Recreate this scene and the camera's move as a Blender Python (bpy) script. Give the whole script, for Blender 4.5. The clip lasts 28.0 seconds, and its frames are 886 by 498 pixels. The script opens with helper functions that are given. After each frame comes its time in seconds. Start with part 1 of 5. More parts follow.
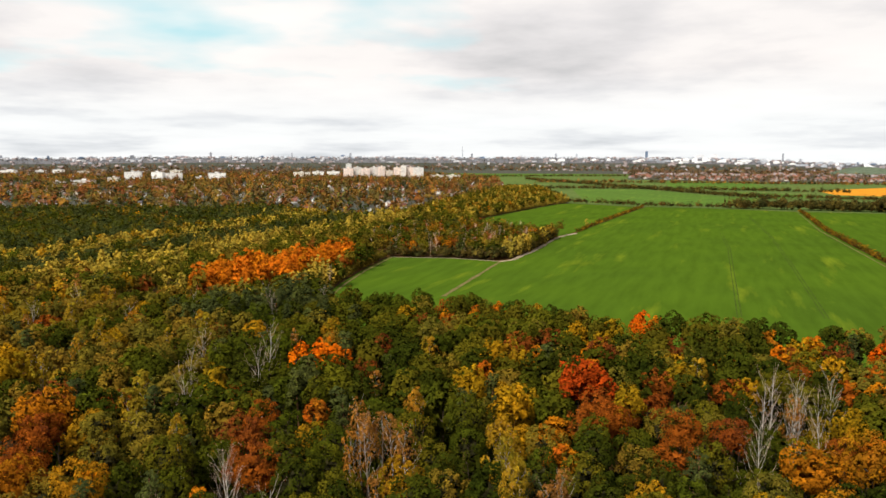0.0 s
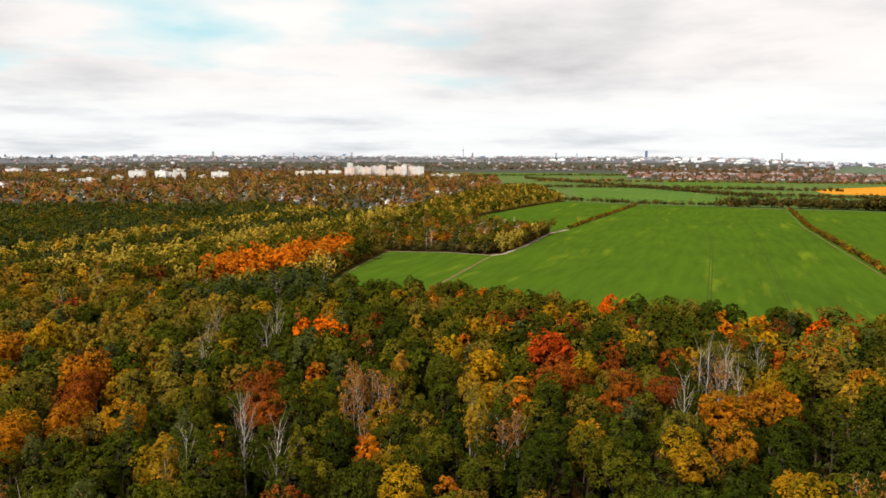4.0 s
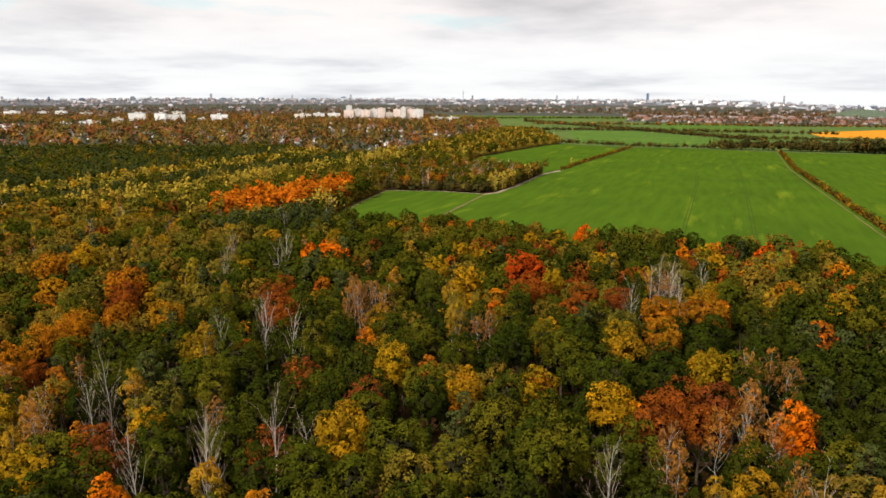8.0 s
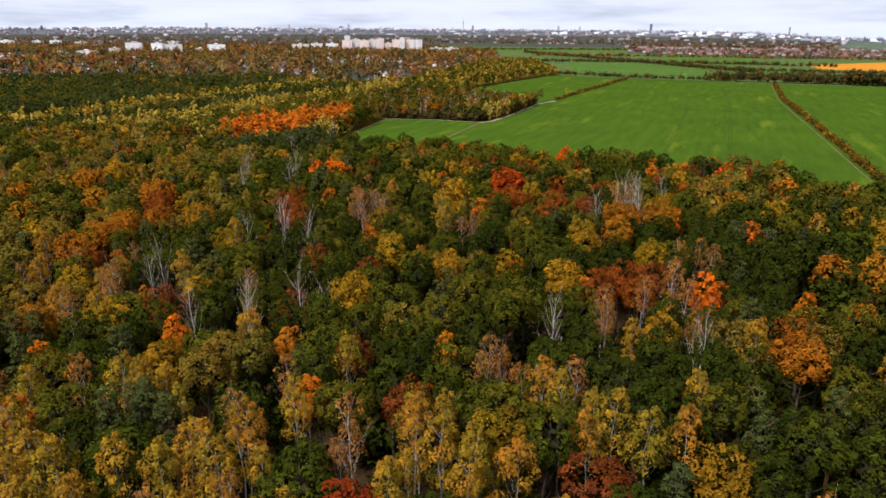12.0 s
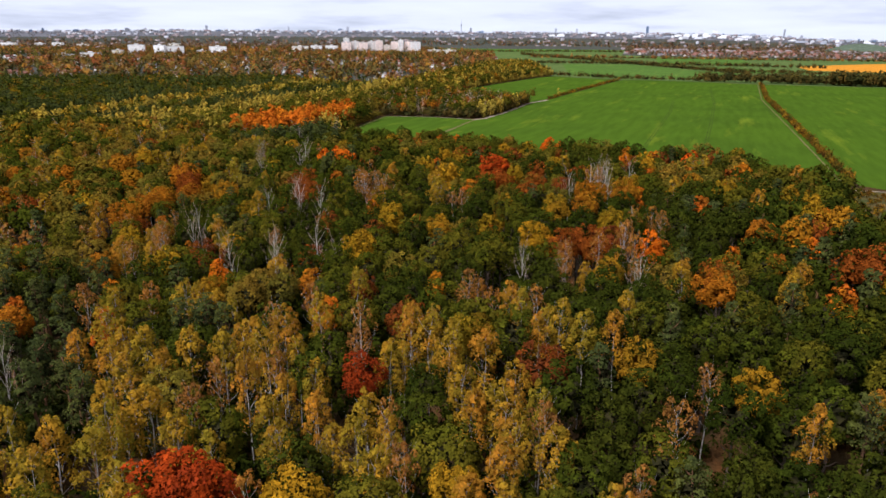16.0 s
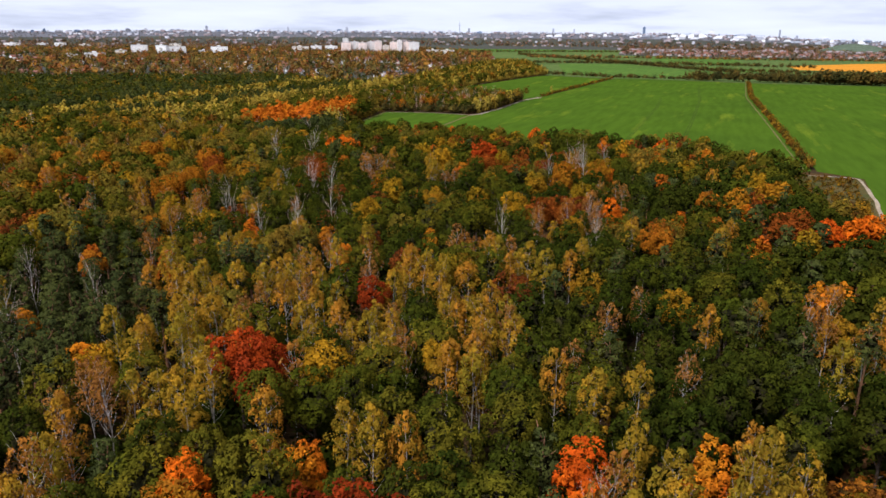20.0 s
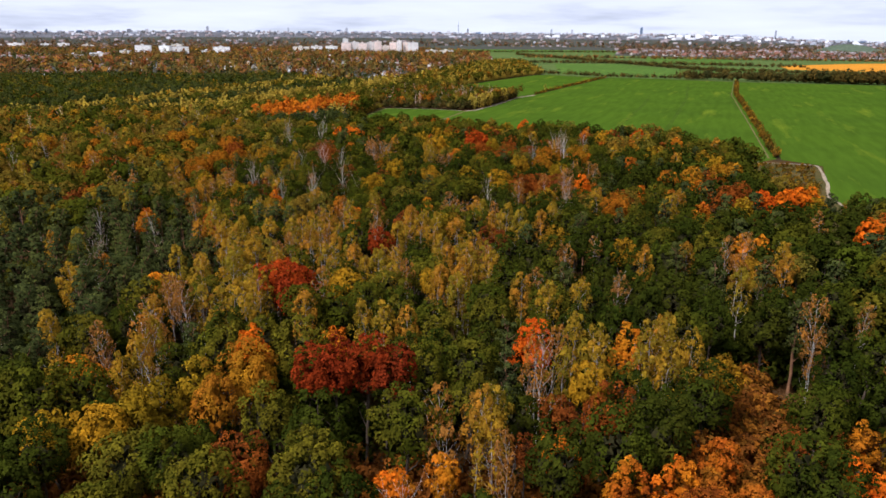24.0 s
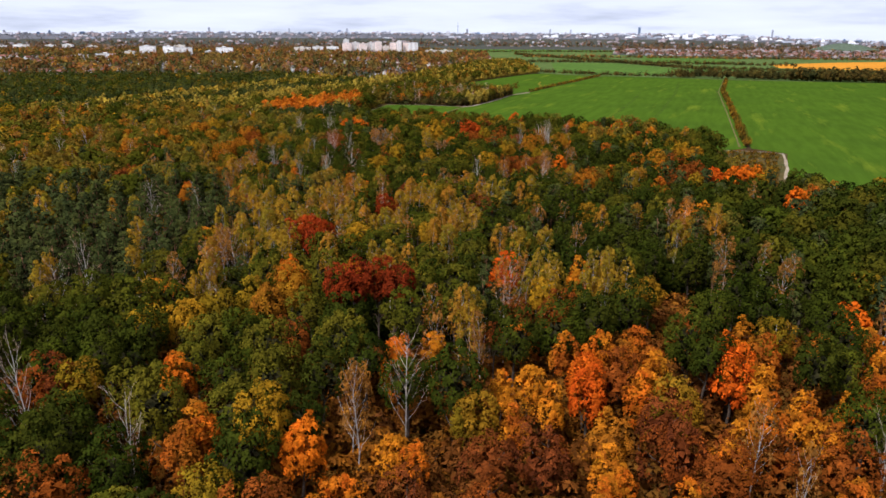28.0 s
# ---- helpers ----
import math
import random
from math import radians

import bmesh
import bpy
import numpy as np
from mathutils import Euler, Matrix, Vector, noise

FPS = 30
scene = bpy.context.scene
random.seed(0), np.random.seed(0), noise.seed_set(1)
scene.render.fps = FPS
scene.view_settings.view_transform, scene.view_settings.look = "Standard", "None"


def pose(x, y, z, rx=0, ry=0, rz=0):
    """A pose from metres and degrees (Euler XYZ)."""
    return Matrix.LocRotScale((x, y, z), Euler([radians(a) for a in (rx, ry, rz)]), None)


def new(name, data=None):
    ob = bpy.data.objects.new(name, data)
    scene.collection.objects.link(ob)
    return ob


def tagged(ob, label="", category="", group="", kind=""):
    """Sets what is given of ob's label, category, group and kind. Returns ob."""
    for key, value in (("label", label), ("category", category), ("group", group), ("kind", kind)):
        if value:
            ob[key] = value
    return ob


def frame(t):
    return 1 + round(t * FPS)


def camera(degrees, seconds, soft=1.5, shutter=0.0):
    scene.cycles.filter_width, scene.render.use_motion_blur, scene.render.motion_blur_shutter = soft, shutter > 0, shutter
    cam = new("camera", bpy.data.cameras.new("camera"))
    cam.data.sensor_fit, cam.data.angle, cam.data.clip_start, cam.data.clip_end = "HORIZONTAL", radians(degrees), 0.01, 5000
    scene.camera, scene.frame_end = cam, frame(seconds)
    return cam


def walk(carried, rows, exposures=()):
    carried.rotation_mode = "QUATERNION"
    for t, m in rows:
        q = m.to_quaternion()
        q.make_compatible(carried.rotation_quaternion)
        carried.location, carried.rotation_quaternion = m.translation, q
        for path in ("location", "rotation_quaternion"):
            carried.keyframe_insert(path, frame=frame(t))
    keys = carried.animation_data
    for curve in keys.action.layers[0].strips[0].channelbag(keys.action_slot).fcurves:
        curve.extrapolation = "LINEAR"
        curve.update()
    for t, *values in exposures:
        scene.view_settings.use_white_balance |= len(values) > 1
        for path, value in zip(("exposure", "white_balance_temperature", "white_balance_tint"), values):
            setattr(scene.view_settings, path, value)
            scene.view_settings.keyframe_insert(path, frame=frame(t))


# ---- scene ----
cam = camera(64.6, 28.0, soft=1.6)
PATH = [
    (0, -3.86, -4.18, 69.34, -3.54, -7.32, 0.10),
    (0.5, -3.37, -7.25, 69.30, -3.52, -7.35, 0.11),
    (1, -2.91, -10.37, 69.27, -3.50, -7.37, 0.11),
    (1.5, -2.47, -13.52, 69.24, -3.48, -7.39, 0.12),
    (2, -2.06, -16.72, 69.20, -3.46, -7.40, 0.12),
    (3, -1.31, -23.23, 69.14, -3.44, -7.39, 0.14),
    (3.5, -0.97, -26.54, 69.10, -3.43, -7.38, 0.14),
    (4.5, -0.36, -33.27, 69.04, -3.41, -7.37, 0.16),
    (5.5, 0.17, -40.16, 68.97, -3.41, -7.36, 0.17),
    (6, 0.40, -43.65, 68.94, -3.41, -7.62, 0.18),
    (6.5, 0.62, -47.19, 68.90, -3.41, -8.36, 0.18),
    (7, 0.81, -50.76, 68.87, -3.41, -9.53, 0.19),
    (7.5, 0.99, -54.37, 68.83, -3.41, -10.71, 0.19),
    (8, 1.15, -58.01, 68.80, -3.42, -11.93, 0.20),
    (8.5, 1.29, -61.69, 68.77, -3.42, -13.11, 0.23),
    (9, 1.42, -65.40, 68.73, -3.43, -14.29, 0.27),
    (9.5, 1.52, -69.15, 68.70, -3.44, -15.45, 0.30),
    (10, 1.62, -72.94, 68.67, -3.45, -16.41, 0.33),
    (10.5, 1.70, -76.76, 68.63, -3.46, -17.19, 0.37),
    (11, 1.76, -80.61, 68.60, -3.47, -17.29, 0.40),
    (11.5, 1.81, -84.49, 68.57, -3.48, -17.28, 0.40),
    (12, 1.85, -88.41, 68.53, -3.49, -17.26, 0.40),
    (12.5, 1.87, -92.37, 68.50, -3.51, -17.24, 0.40),
    (13.5, 1.89, -100.37, 68.43, -3.53, -17.20, 0.40),
    (14.5, 1.86, -108.51, 68.36, -3.56, -17.15, 0.40),
    (15.5, 1.79, -116.77, 68.30, -3.59, -17.10, 0.40),
    (17, 1.62, -129.40, 68.20, -3.63, -17.06, 0.40),
    (18.5, 1.39, -142.31, 68.10, -3.67, -17.05, 0.40),
    (20, 1.11, -155.48, 68.00, -3.71, -17.05, 0.40),
    (21.5, 0.81, -168.92, 67.89, -3.74, -17.03, 0.40),
    (22.5, 0.59, -178.02, 67.83, -3.76, -17.03, 0.40),
    (23.5, 0.38, -187.23, 67.76, -3.77, -17.02, 0.40),
    (25, 0.06, -201.24, 67.66, -3.77, -16.98, 0.40),
    (26.5, -0.24, -215.49, 67.56, -3.76, -16.98, 0.33),
    (28, -0.50, -229.97, 67.46, -3.74, -16.98, 0.25),
]
walk(cam, [(t, pose(x, y, z, 90 + pitch, 0, yaw) @ pose(0, 0, 0, 0, 0, roll)) for t, x, y, z, yaw, pitch, roll in PATH],
     exposures=[(0.0, 0.66, 6850, 12), (7.5, 0.66, 6850, 13), (9.5, 0.58, 6700, 16), (11.0, 0.53, 6200, 17), (12.5, 0.55, 5900, 19.5), (28.0, 0.58, 5820, 20)])

# ---- sky and sun ----
world = bpy.data.worlds.new("overcast_sky")
scene.world = world
world.use_nodes = True
SUN_ELEVATION, SUN_TURN = 55.0, 230.0


def build_sky():
    nt = world.node_tree
    n, ln = nt.nodes, nt.links
    n.clear()
    out = n.new("ShaderNodeOutputWorld")
    back = n.new("ShaderNodeBackground")
    back.inputs["Strength"].default_value = 0.62
    sky = n.new("ShaderNodeTexSky")
    sky.sky_type, sky.sun_disc = "NISHITA", False
    sky.sun_elevation, sky.sun_rotation = radians(SUN_ELEVATION), radians(SUN_TURN)
    dim = n.new("ShaderNodeVectorMath")
    dim.operation = "SCALE"
    dim.inputs["Scale"].default_value = 0.14
    ln.new(sky.outputs[0], dim.inputs[0])
    co = n.new("ShaderNodeTexCoord")
    sep = n.new("ShaderNodeSeparateXYZ")
    ln.new(co.outputs["Generated"], sep.inputs[0])

    def math_node(op, a, b):
        m = n.new("ShaderNodeMath")
        m.operation = op
        for i, v in enumerate((a, b)):
            if isinstance(v, (int, float)):
                m.inputs[i].default_value = v
            else:
                ln.new(v, m.inputs[i])
        return m.outputs[0]

    # clouds lie on a flat layer, so that they crowd towards the horizon
    up = math_node("ADD", math_node("MAXIMUM", sep.outputs[2], 0.0), 0.11)
    flat = n.new("ShaderNodeCombineXYZ")
    ln.new(math_node("DIVIDE", sep.outputs[0], up), flat.inputs[0])
    ln.new(math_node("DIVIDE", sep.outputs[1], up), flat.inputs[1])

    def cloud_noise(scale, detail, rough, shift):
        mp = n.new("ShaderNodeMapping")
        mp.inputs["Location"].default_value = shift
        ln.new(flat.outputs[0], mp.inputs[0])
        t = n.new("ShaderNodeTexNoise")
        t.inputs["Scale"].default_value, t.inputs["Detail"].default_value = scale, detail
        t.inputs["Roughness"].default_value = rough
        ln.new(mp.outputs[0], t.inputs["Vector"])
        return t.outputs["Fac"]

    def ramp(fac, stops):
        r = n.new("ShaderNodeValToRGB")
        while len(r.color_ramp.elements) < len(stops):
            r.color_ramp.elements.new(0.5)
        for e, (p, c) in zip(r.color_ramp.elements, stops):
            e.position, e.color = p, (*c, 1)
        ln.new(fac, r.inputs[0])
        return r.outputs[0]

    grey = ramp(cloud_noise(0.62, 7, 0.55, (3.1, 1.7, 0)), [(0.28, (0.64, 0.66, 0.69)), (0.40, (0.82, 0.83, 0.86)), (0.50, (0.97, 0.97, 0.98)), (0.7, (1.06, 1.06, 1.06))])
    # the cover thins out towards the west, and closes at the horizon
    thin = math_node("ADD", cloud_noise(0.45, 5, 0.5, (7.3, 2.2, 0)), math_node("MULTIPLY", sep.outputs[0], -0.22))
    thin = math_node("MULTIPLY", thin, math_node("MINIMUM", math_node("MULTIPLY", sep.outputs[2], 9.0), 1.0))
    gap = ramp(thin, [(0.52, (1, 1, 1)), (0.62, (0.0, 0.0, 0.0))])
    veil = n.new("ShaderNodeMix")
    veil.data_type = "RGBA"
    veil.inputs[0].default_value = 0.8
    ln.new(dim.outputs[0], veil.inputs[6])
    veil.inputs[7].default_value = (0.58, 0.95, 1.02, 1)
    mix = n.new("ShaderNodeMix")
    mix.data_type = "RGBA"
    ln.new(gap, mix.inputs[0])
    ln.new(veil.outputs[2], mix.inputs[6])
    ln.new(grey, mix.inputs[7])
    low = n.new("ShaderNodeMix")
    low.data_type, low.blend_type = "RGBA", "MULTIPLY"
    low.inputs[0].default_value = 1.0
    ln.new(mix.outputs[2], low.inputs[6])
    ln.new(ramp(sep.outputs[2], [(0.0, (0.97, 1.03, 1.06)), (0.05, (0.97, 1.03, 1.06)), (0.12, (1.0, 1.0, 1.0))]), low.inputs[7])
    ln.new(low.outputs[2], back.inputs[0])
    ln.new(back.outputs[0], out.inputs[0])


build_sky()
sun = new("sun", bpy.data.lights.new("sun", "SUN"))
sun.data.energy, sun.data.angle, sun.data.color = 4.25, radians(14), (1.0, 0.94, 0.84)
sun.matrix_basis = pose(0, 0, 300, 90 - SUN_ELEVATION, 0, 180 - SUN_TURN)

# ---- materials ----


def nodes_of(name):
    m = bpy.data.materials.new(name)
    m.use_nodes = True
    m.node_tree.nodes.clear()
    return m, m.node_tree.nodes, m.node_tree.links


def noise_fac(n, ln, scale, detail=4, vec=None, rough=0.55):
    t = n.new("ShaderNodeTexNoise")
    t.inputs["Scale"].default_value, t.inputs["Detail"].default_value = scale, detail
    t.inputs["Roughness"].default_value = rough
    if vec is None:
        vec = n.new("ShaderNodeNewGeometry").outputs["Position"]
    ln.new(vec, t.inputs["Vector"])
    return t.outputs["Fac"]


def ramp_node(n, ln, fac, stops):
    r = n.new("ShaderNodeValToRGB")
    while len(r.color_ramp.elements) < len(stops):
        r.color_ramp.elements.new(0.5)
    for e, (p, c) in zip(r.color_ramp.elements, stops):
        e.position, e.color = p, (*c, 1)
    ln.new(fac, r.inputs[0])
    return r.outputs[0]


def mix_color(n, ln, fac, a, b, blend="MIX"):
    m = n.new("ShaderNodeMix")
    m.data_type, m.blend_type = "RGBA", blend
    for socket, v in ((m.inputs[0], fac), (m.inputs[6], a), (m.inputs[7], b)):
        if isinstance(v, (int, float)):
            socket.default_value = v
        elif isinstance(v, tuple):
            socket.default_value = (*v, 1)
        else:
            ln.new(v, socket)
    return m.outputs[2]


def calc(n, ln, op, a, b):
    m = n.new("ShaderNodeMath")
    m.operation = op
    for i, v in enumerate((a, b)):
        if isinstance(v, (int, float)):
            m.inputs[i].default_value = v
        else:
            ln.new(v, m.inputs[i])
    return m.outputs[0]


def leaf_material(name, shades, spread=0.22, translucent=0.09):
    """Foliage: one hue a tree out of shades, and each leaf spray a little lighter or darker."""
    m, n, ln = nodes_of(name)
    out = n.new("ShaderNodeOutputMaterial")
    info = n.new("ShaderNodeObjectInfo")
    tint = n.new("ShaderNodeAttribute")
    tint.attribute_name = "tint"
    geo = n.new("ShaderNodeNewGeometry")
    which = calc(n, ln, "FRACT", calc(n, ln, "ADD", info.outputs["Random"], tint.outputs["Fac"]), 0)
    hue = ramp_node(n, ln, which, [(i / max(1, len(shades) - 1), c) for i, c in enumerate(shades)])
    own = calc(n, ln, "FRACT", calc(n, ln, "MULTIPLY", which, 7.31), 0)
    hue = mix_color(n, ln, 1.0, hue, ramp_node(n, ln, own, [(0.0, (0.74, 0.76, 0.8)), (0.55, (1.0, 1.0, 1.0)), (1.0, (1.46, 1.46, 1.25))]), "MULTIPLY")
    patch = noise_fac(n, ln, 0.33, 3, geo.outputs["Position"])
    hue = mix_color(n, ln, 1.0, hue, ramp_node(n, ln, patch, [(0.3, (0.72, 0.74, 0.8)), (0.7, (1.3, 1.22, 1.1))]), "MULTIPLY")
    low, high = 0.43 * (1 - 0.65 * spread), 0.43 * (1 + 0.65 * spread)
    spray = ramp_node(n, ln, geo.outputs["Random Per Island"], [(0.0, (low, low, low * 0.8)), (1.0, (high, high * 0.97, high * 0.75))])
    hue = mix_color(n, ln, 1.0, hue, spray, "MULTIPLY")
    dif = n.new("ShaderNodeBsdfDiffuse")
    trl = n.new("ShaderNodeBsdfTranslucent")
    both = n.new("ShaderNodeMixShader")
    both.inputs[0].default_value = translucent
    ln.new(hue, dif.inputs[0])
    ln.new(hue, trl.inputs[0])
    ln.new(dif.outputs[0], both.inputs[1])
    ln.new(trl.outputs[0], both.inputs[2])
    ln.new(both.outputs[0], out.inputs[0])
    return m


def surface(name, stops, scale, rough=0.9, fine=None, bump=0.0, fine_scale=8.0, random_tint=0.0):
    """A rough surface: a colour ramp over coarse noise, with a finer grain over it."""
    m, n, ln = nodes_of(name)
    out = n.new("ShaderNodeOutputMaterial")
    b = n.new("ShaderNodeBsdfPrincipled")
    b.inputs["Roughness"].default_value = rough
    b.inputs["Specular IOR Level"].default_value = 0.0
    col = ramp_node(n, ln, noise_fac(n, ln, scale, 5), stops)
    grain = noise_fac(n, ln, fine_scale, 3)
    amount = 0.25 if fine is None else fine
    col = mix_color(n, ln, 1.0, col, ramp_node(n, ln, grain, [(0.3, (1 - amount,) * 3), (0.7, (1 + amount,) * 3)]), "MULTIPLY")
    if random_tint:
        info = n.new("ShaderNodeObjectInfo")
        col = mix_color(n, ln, 1.0, col, ramp_node(n, ln, info.outputs["Random"], [(0, (1 - random_tint,) * 3), (1, (1 + random_tint * 0.4,) * 3)]), "MULTIPLY")
    ln.new(col, b.inputs["Base Color"])
    if bump:
        bp = n.new("ShaderNodeBump")
        bp.inputs["Strength"].default_value, bp.inputs["Distance"].default_value = bump, 0.3
        ln.new(grain, bp.inputs["Height"])
        ln.new(bp.outputs[0], b.inputs["Normal"])
    ln.new(b.outputs[0], out.inputs[0])
    return m


LEAF = {
    "oak": leaf_material("oak_leaves", [(0.066, 0.081, 0.010), (0.089, 0.100, 0.011), (0.120, 0.119, 0.013), (0.170, 0.143, 0.016), (0.121, 0.114, 0.013), (0.085, 0.098, 0.011), (0.059, 0.073, 0.010), (0.081, 0.103, 0.011)]),
    "yellow": leaf_material("yellowing_leaves", [(0.279, 0.186, 0.014), (0.428, 0.242, 0.015), (0.558, 0.279, 0.016), (0.316, 0.167, 0.016)]),
    # blue raised a little for the haze over distant stands
    "olive": leaf_material("olive_leaves", [(0.189, 0.163, 0.028), (0.252, 0.189, 0.028), (0.294, 0.173, 0.028), (0.163, 0.152, 0.028)]),
    "birch": leaf_material("birch_leaves", [(0.459, 0.309, 0.032), (0.605, 0.323, 0.030), (0.367, 0.285, 0.032), (0.504, 0.314, 0.030), (0.660, 0.285, 0.036), (0.404, 0.294, 0.032)], 0.3, 0.3),
    "salmon": leaf_material("salmon_birch_leaves", [(0.497, 0.220, 0.055), (0.442, 0.194, 0.06), (0.534, 0.220, 0.04)], 0.4, 0.3),
    # brightened and blued: haze over the distant stands is in the colour
    "young": leaf_material("young_birch_leaves", [(0.606, 0.456, 0.079), (0.719, 0.491, 0.079), (0.530, 0.421, 0.079), (0.707, 0.456, 0.079)], 0.2),
    "orange": leaf_material("orange_leaves", [(0.74, 0.180, 0.013), (0.80, 0.29, 0.015), (0.54, 0.120, 0.015), (0.44, 0.15, 0.018), (0.74, 0.26, 0.015), (0.80, 0.155, 0.012)]),
    "amber": leaf_material("amber_leaves", [(0.56, 0.20, 0.014), (0.46, 0.15, 0.014), (0.50, 0.235, 0.016), (0.38, 0.13, 0.016)]),
    "flame": leaf_material("flame_leaves", [(0.90, 0.125, 0.010), (0.90, 0.22, 0.010), (0.92, 0.165, 0.010)]),
    "grove": leaf_material("grove_leaves", [(0.758, 0.198, 0.016), (0.687, 0.163, 0.016), (0.777, 0.249, 0.016)], 0.2),
    "red": leaf_material("red_leaves", [(0.40, 0.045, 0.012), (0.54, 0.075, 0.012), (0.31, 0.040, 0.014)]),
    "crimson": leaf_material("crimson_leaves", [(0.29, 0.036, 0.012), (0.35, 0.052, 0.012), (0.25, 0.036, 0.014)]),
    "rust": leaf_material("rust_leaves", [(0.30, 0.070, 0.016), (0.37, 0.098, 0.016), (0.21, 0.054, 0.022)]),
    "pine": leaf_material("pine_needles", [(0.068, 0.088, 0.034), (0.088, 0.106, 0.036), (0.105, 0.118, 0.036)], 0.25, 0.1),
    # seen only from afar: colours lifted to stand for haze
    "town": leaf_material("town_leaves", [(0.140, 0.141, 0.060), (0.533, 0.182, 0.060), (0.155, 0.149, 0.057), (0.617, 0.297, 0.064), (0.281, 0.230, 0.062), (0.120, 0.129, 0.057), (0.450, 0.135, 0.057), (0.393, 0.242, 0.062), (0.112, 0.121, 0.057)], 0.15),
    "hedge": leaf_material("hedge_leaves", [(0.26, 0.12, 0.022), (0.15, 0.12, 0.02), (0.50, 0.25, 0.02), (0.18, 0.08, 0.022), (0.10, 0.10, 0.02)], 0.45),
    "scrub": leaf_material("scrub_leaves", [(0.27, 0.088, 0.018), (0.20, 0.072, 0.022), (0.40, 0.14, 0.018), (0.17, 0.09, 0.022)], 0.45),
    # distance haze is put into these blue grey leaf colours
    "far": leaf_material("hazy_wood_leaves", [(0.19, 0.20, 0.25), (0.23, 0.21, 0.245), (0.20, 0.20, 0.24), (0.25, 0.22, 0.24), (0.17, 0.18, 0.23)], 0.3),
    # lifted likewise, haze included in the leaf colour
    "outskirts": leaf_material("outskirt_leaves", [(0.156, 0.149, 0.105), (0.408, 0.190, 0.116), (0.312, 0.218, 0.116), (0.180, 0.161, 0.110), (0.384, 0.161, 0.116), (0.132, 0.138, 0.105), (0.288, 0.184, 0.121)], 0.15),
    # a darker version of the oak leaves
    "alder": leaf_material("dark_oak_leaves", [(0.038, 0.055, 0.008), (0.050, 0.065, 0.009), (0.062, 0.069, 0.010), (0.044, 0.060, 0.009)]),
    "dark": leaf_material("dark_row_leaves", [(0.090, 0.094, 0.034), (0.144, 0.115, 0.034), (0.192, 0.121, 0.034), (0.078, 0.086, 0.034)], 0.25),
}
BARK = surface("brown_bark", [(0.35, (0.05, 0.036, 0.026)), (0.65, (0.10, 0.075, 0.055))], 0.8, bump=0.4)
PINE_BARK = surface("pine_bark", [(0.35, (0.13, 0.07, 0.04)), (0.65, (0.24, 0.12, 0.06))], 0.7, bump=0.4)
WHITE_BARK = surface("white_birch_bark", [(0.34, (0.13, 0.11, 0.09)), (0.44, (0.26, 0.23, 0.20)), (0.65, (0.40, 0.36, 0.32))], 1.6, 0.7)
PALE_BARK = surface("pale_bare_bark", [(0.34, (0.20, 0.17, 0.14)), (0.44, (0.36, 0.32, 0.28)), (0.65, (0.52, 0.47, 0.42))], 1.6, 0.7)
# dark brown that paints shade into crown gaps; also stems of joined stands
SHADE_AND_STEMS = surface("crown_shade_and_stems", [(0.35, (0.014, 0.014, 0.006)), (0.65, (0.030, 0.026, 0.010))], 0.6)
TWIG = surface("pale_twigs", [(0.35, (0.30, 0.20, 0.14)), (0.65, (0.46, 0.33, 0.24))], 0.5)

LITTER = surface("forest_floor", [(0.30, (0.022, 0.018, 0.010)), (0.5, (0.050, 0.030, 0.013)), (0.66, (0.095, 0.040, 0.013)), (0.8, (0.045, 0.038, 0.015))], 0.07, bump=0.6, fine_scale=1.7)
EARTH_FAR = surface("town_ground", [(0.35, (0.038, 0.046, 0.036)), (0.55, (0.058, 0.054, 0.044)), (0.7, (0.044, 0.056, 0.038))], 0.012, fine_scale=0.12)
# blue grey that puts distance haze into the far ground's colour
HAZE_GROUND = surface("hazy_city_ground", [(0.35, (0.075, 0.078, 0.090)), (0.55, (0.115, 0.112, 0.122)), (0.7, (0.085, 0.092, 0.098))], 0.02, fine_scale=0.2)
TRACK = surface("sandy_track", [(0.35, (0.18, 0.14, 0.095)), (0.65, (0.28, 0.225, 0.16))], 0.25, fine_scale=2.0)
DRY_GRASS = surface("dry_verge_grass", [(0.3, (0.070, 0.072, 0.022)), (0.6, (0.115, 0.092, 0.038))], 0.15, fine_scale=1.2)
ROUGH = surface("rough_corner_ground", [(0.3, (0.035, 0.045, 0.014)), (0.5, (0.062, 0.050, 0.018)), (0.7, (0.085, 0.060, 0.022))], 0.12, fine_scale=0.9)
WHEEL = surface("wheel_tracks", [(0.3, (0.028, 0.046, 0.008)), (0.7, (0.040, 0.062, 0.010))], 0.15)
STUBBLE = surface("mustard_field", [(0.3, (0.36, 0.145, 0.016)), (0.7, (0.45, 0.19, 0.020))], 0.02, fine_scale=0.2)


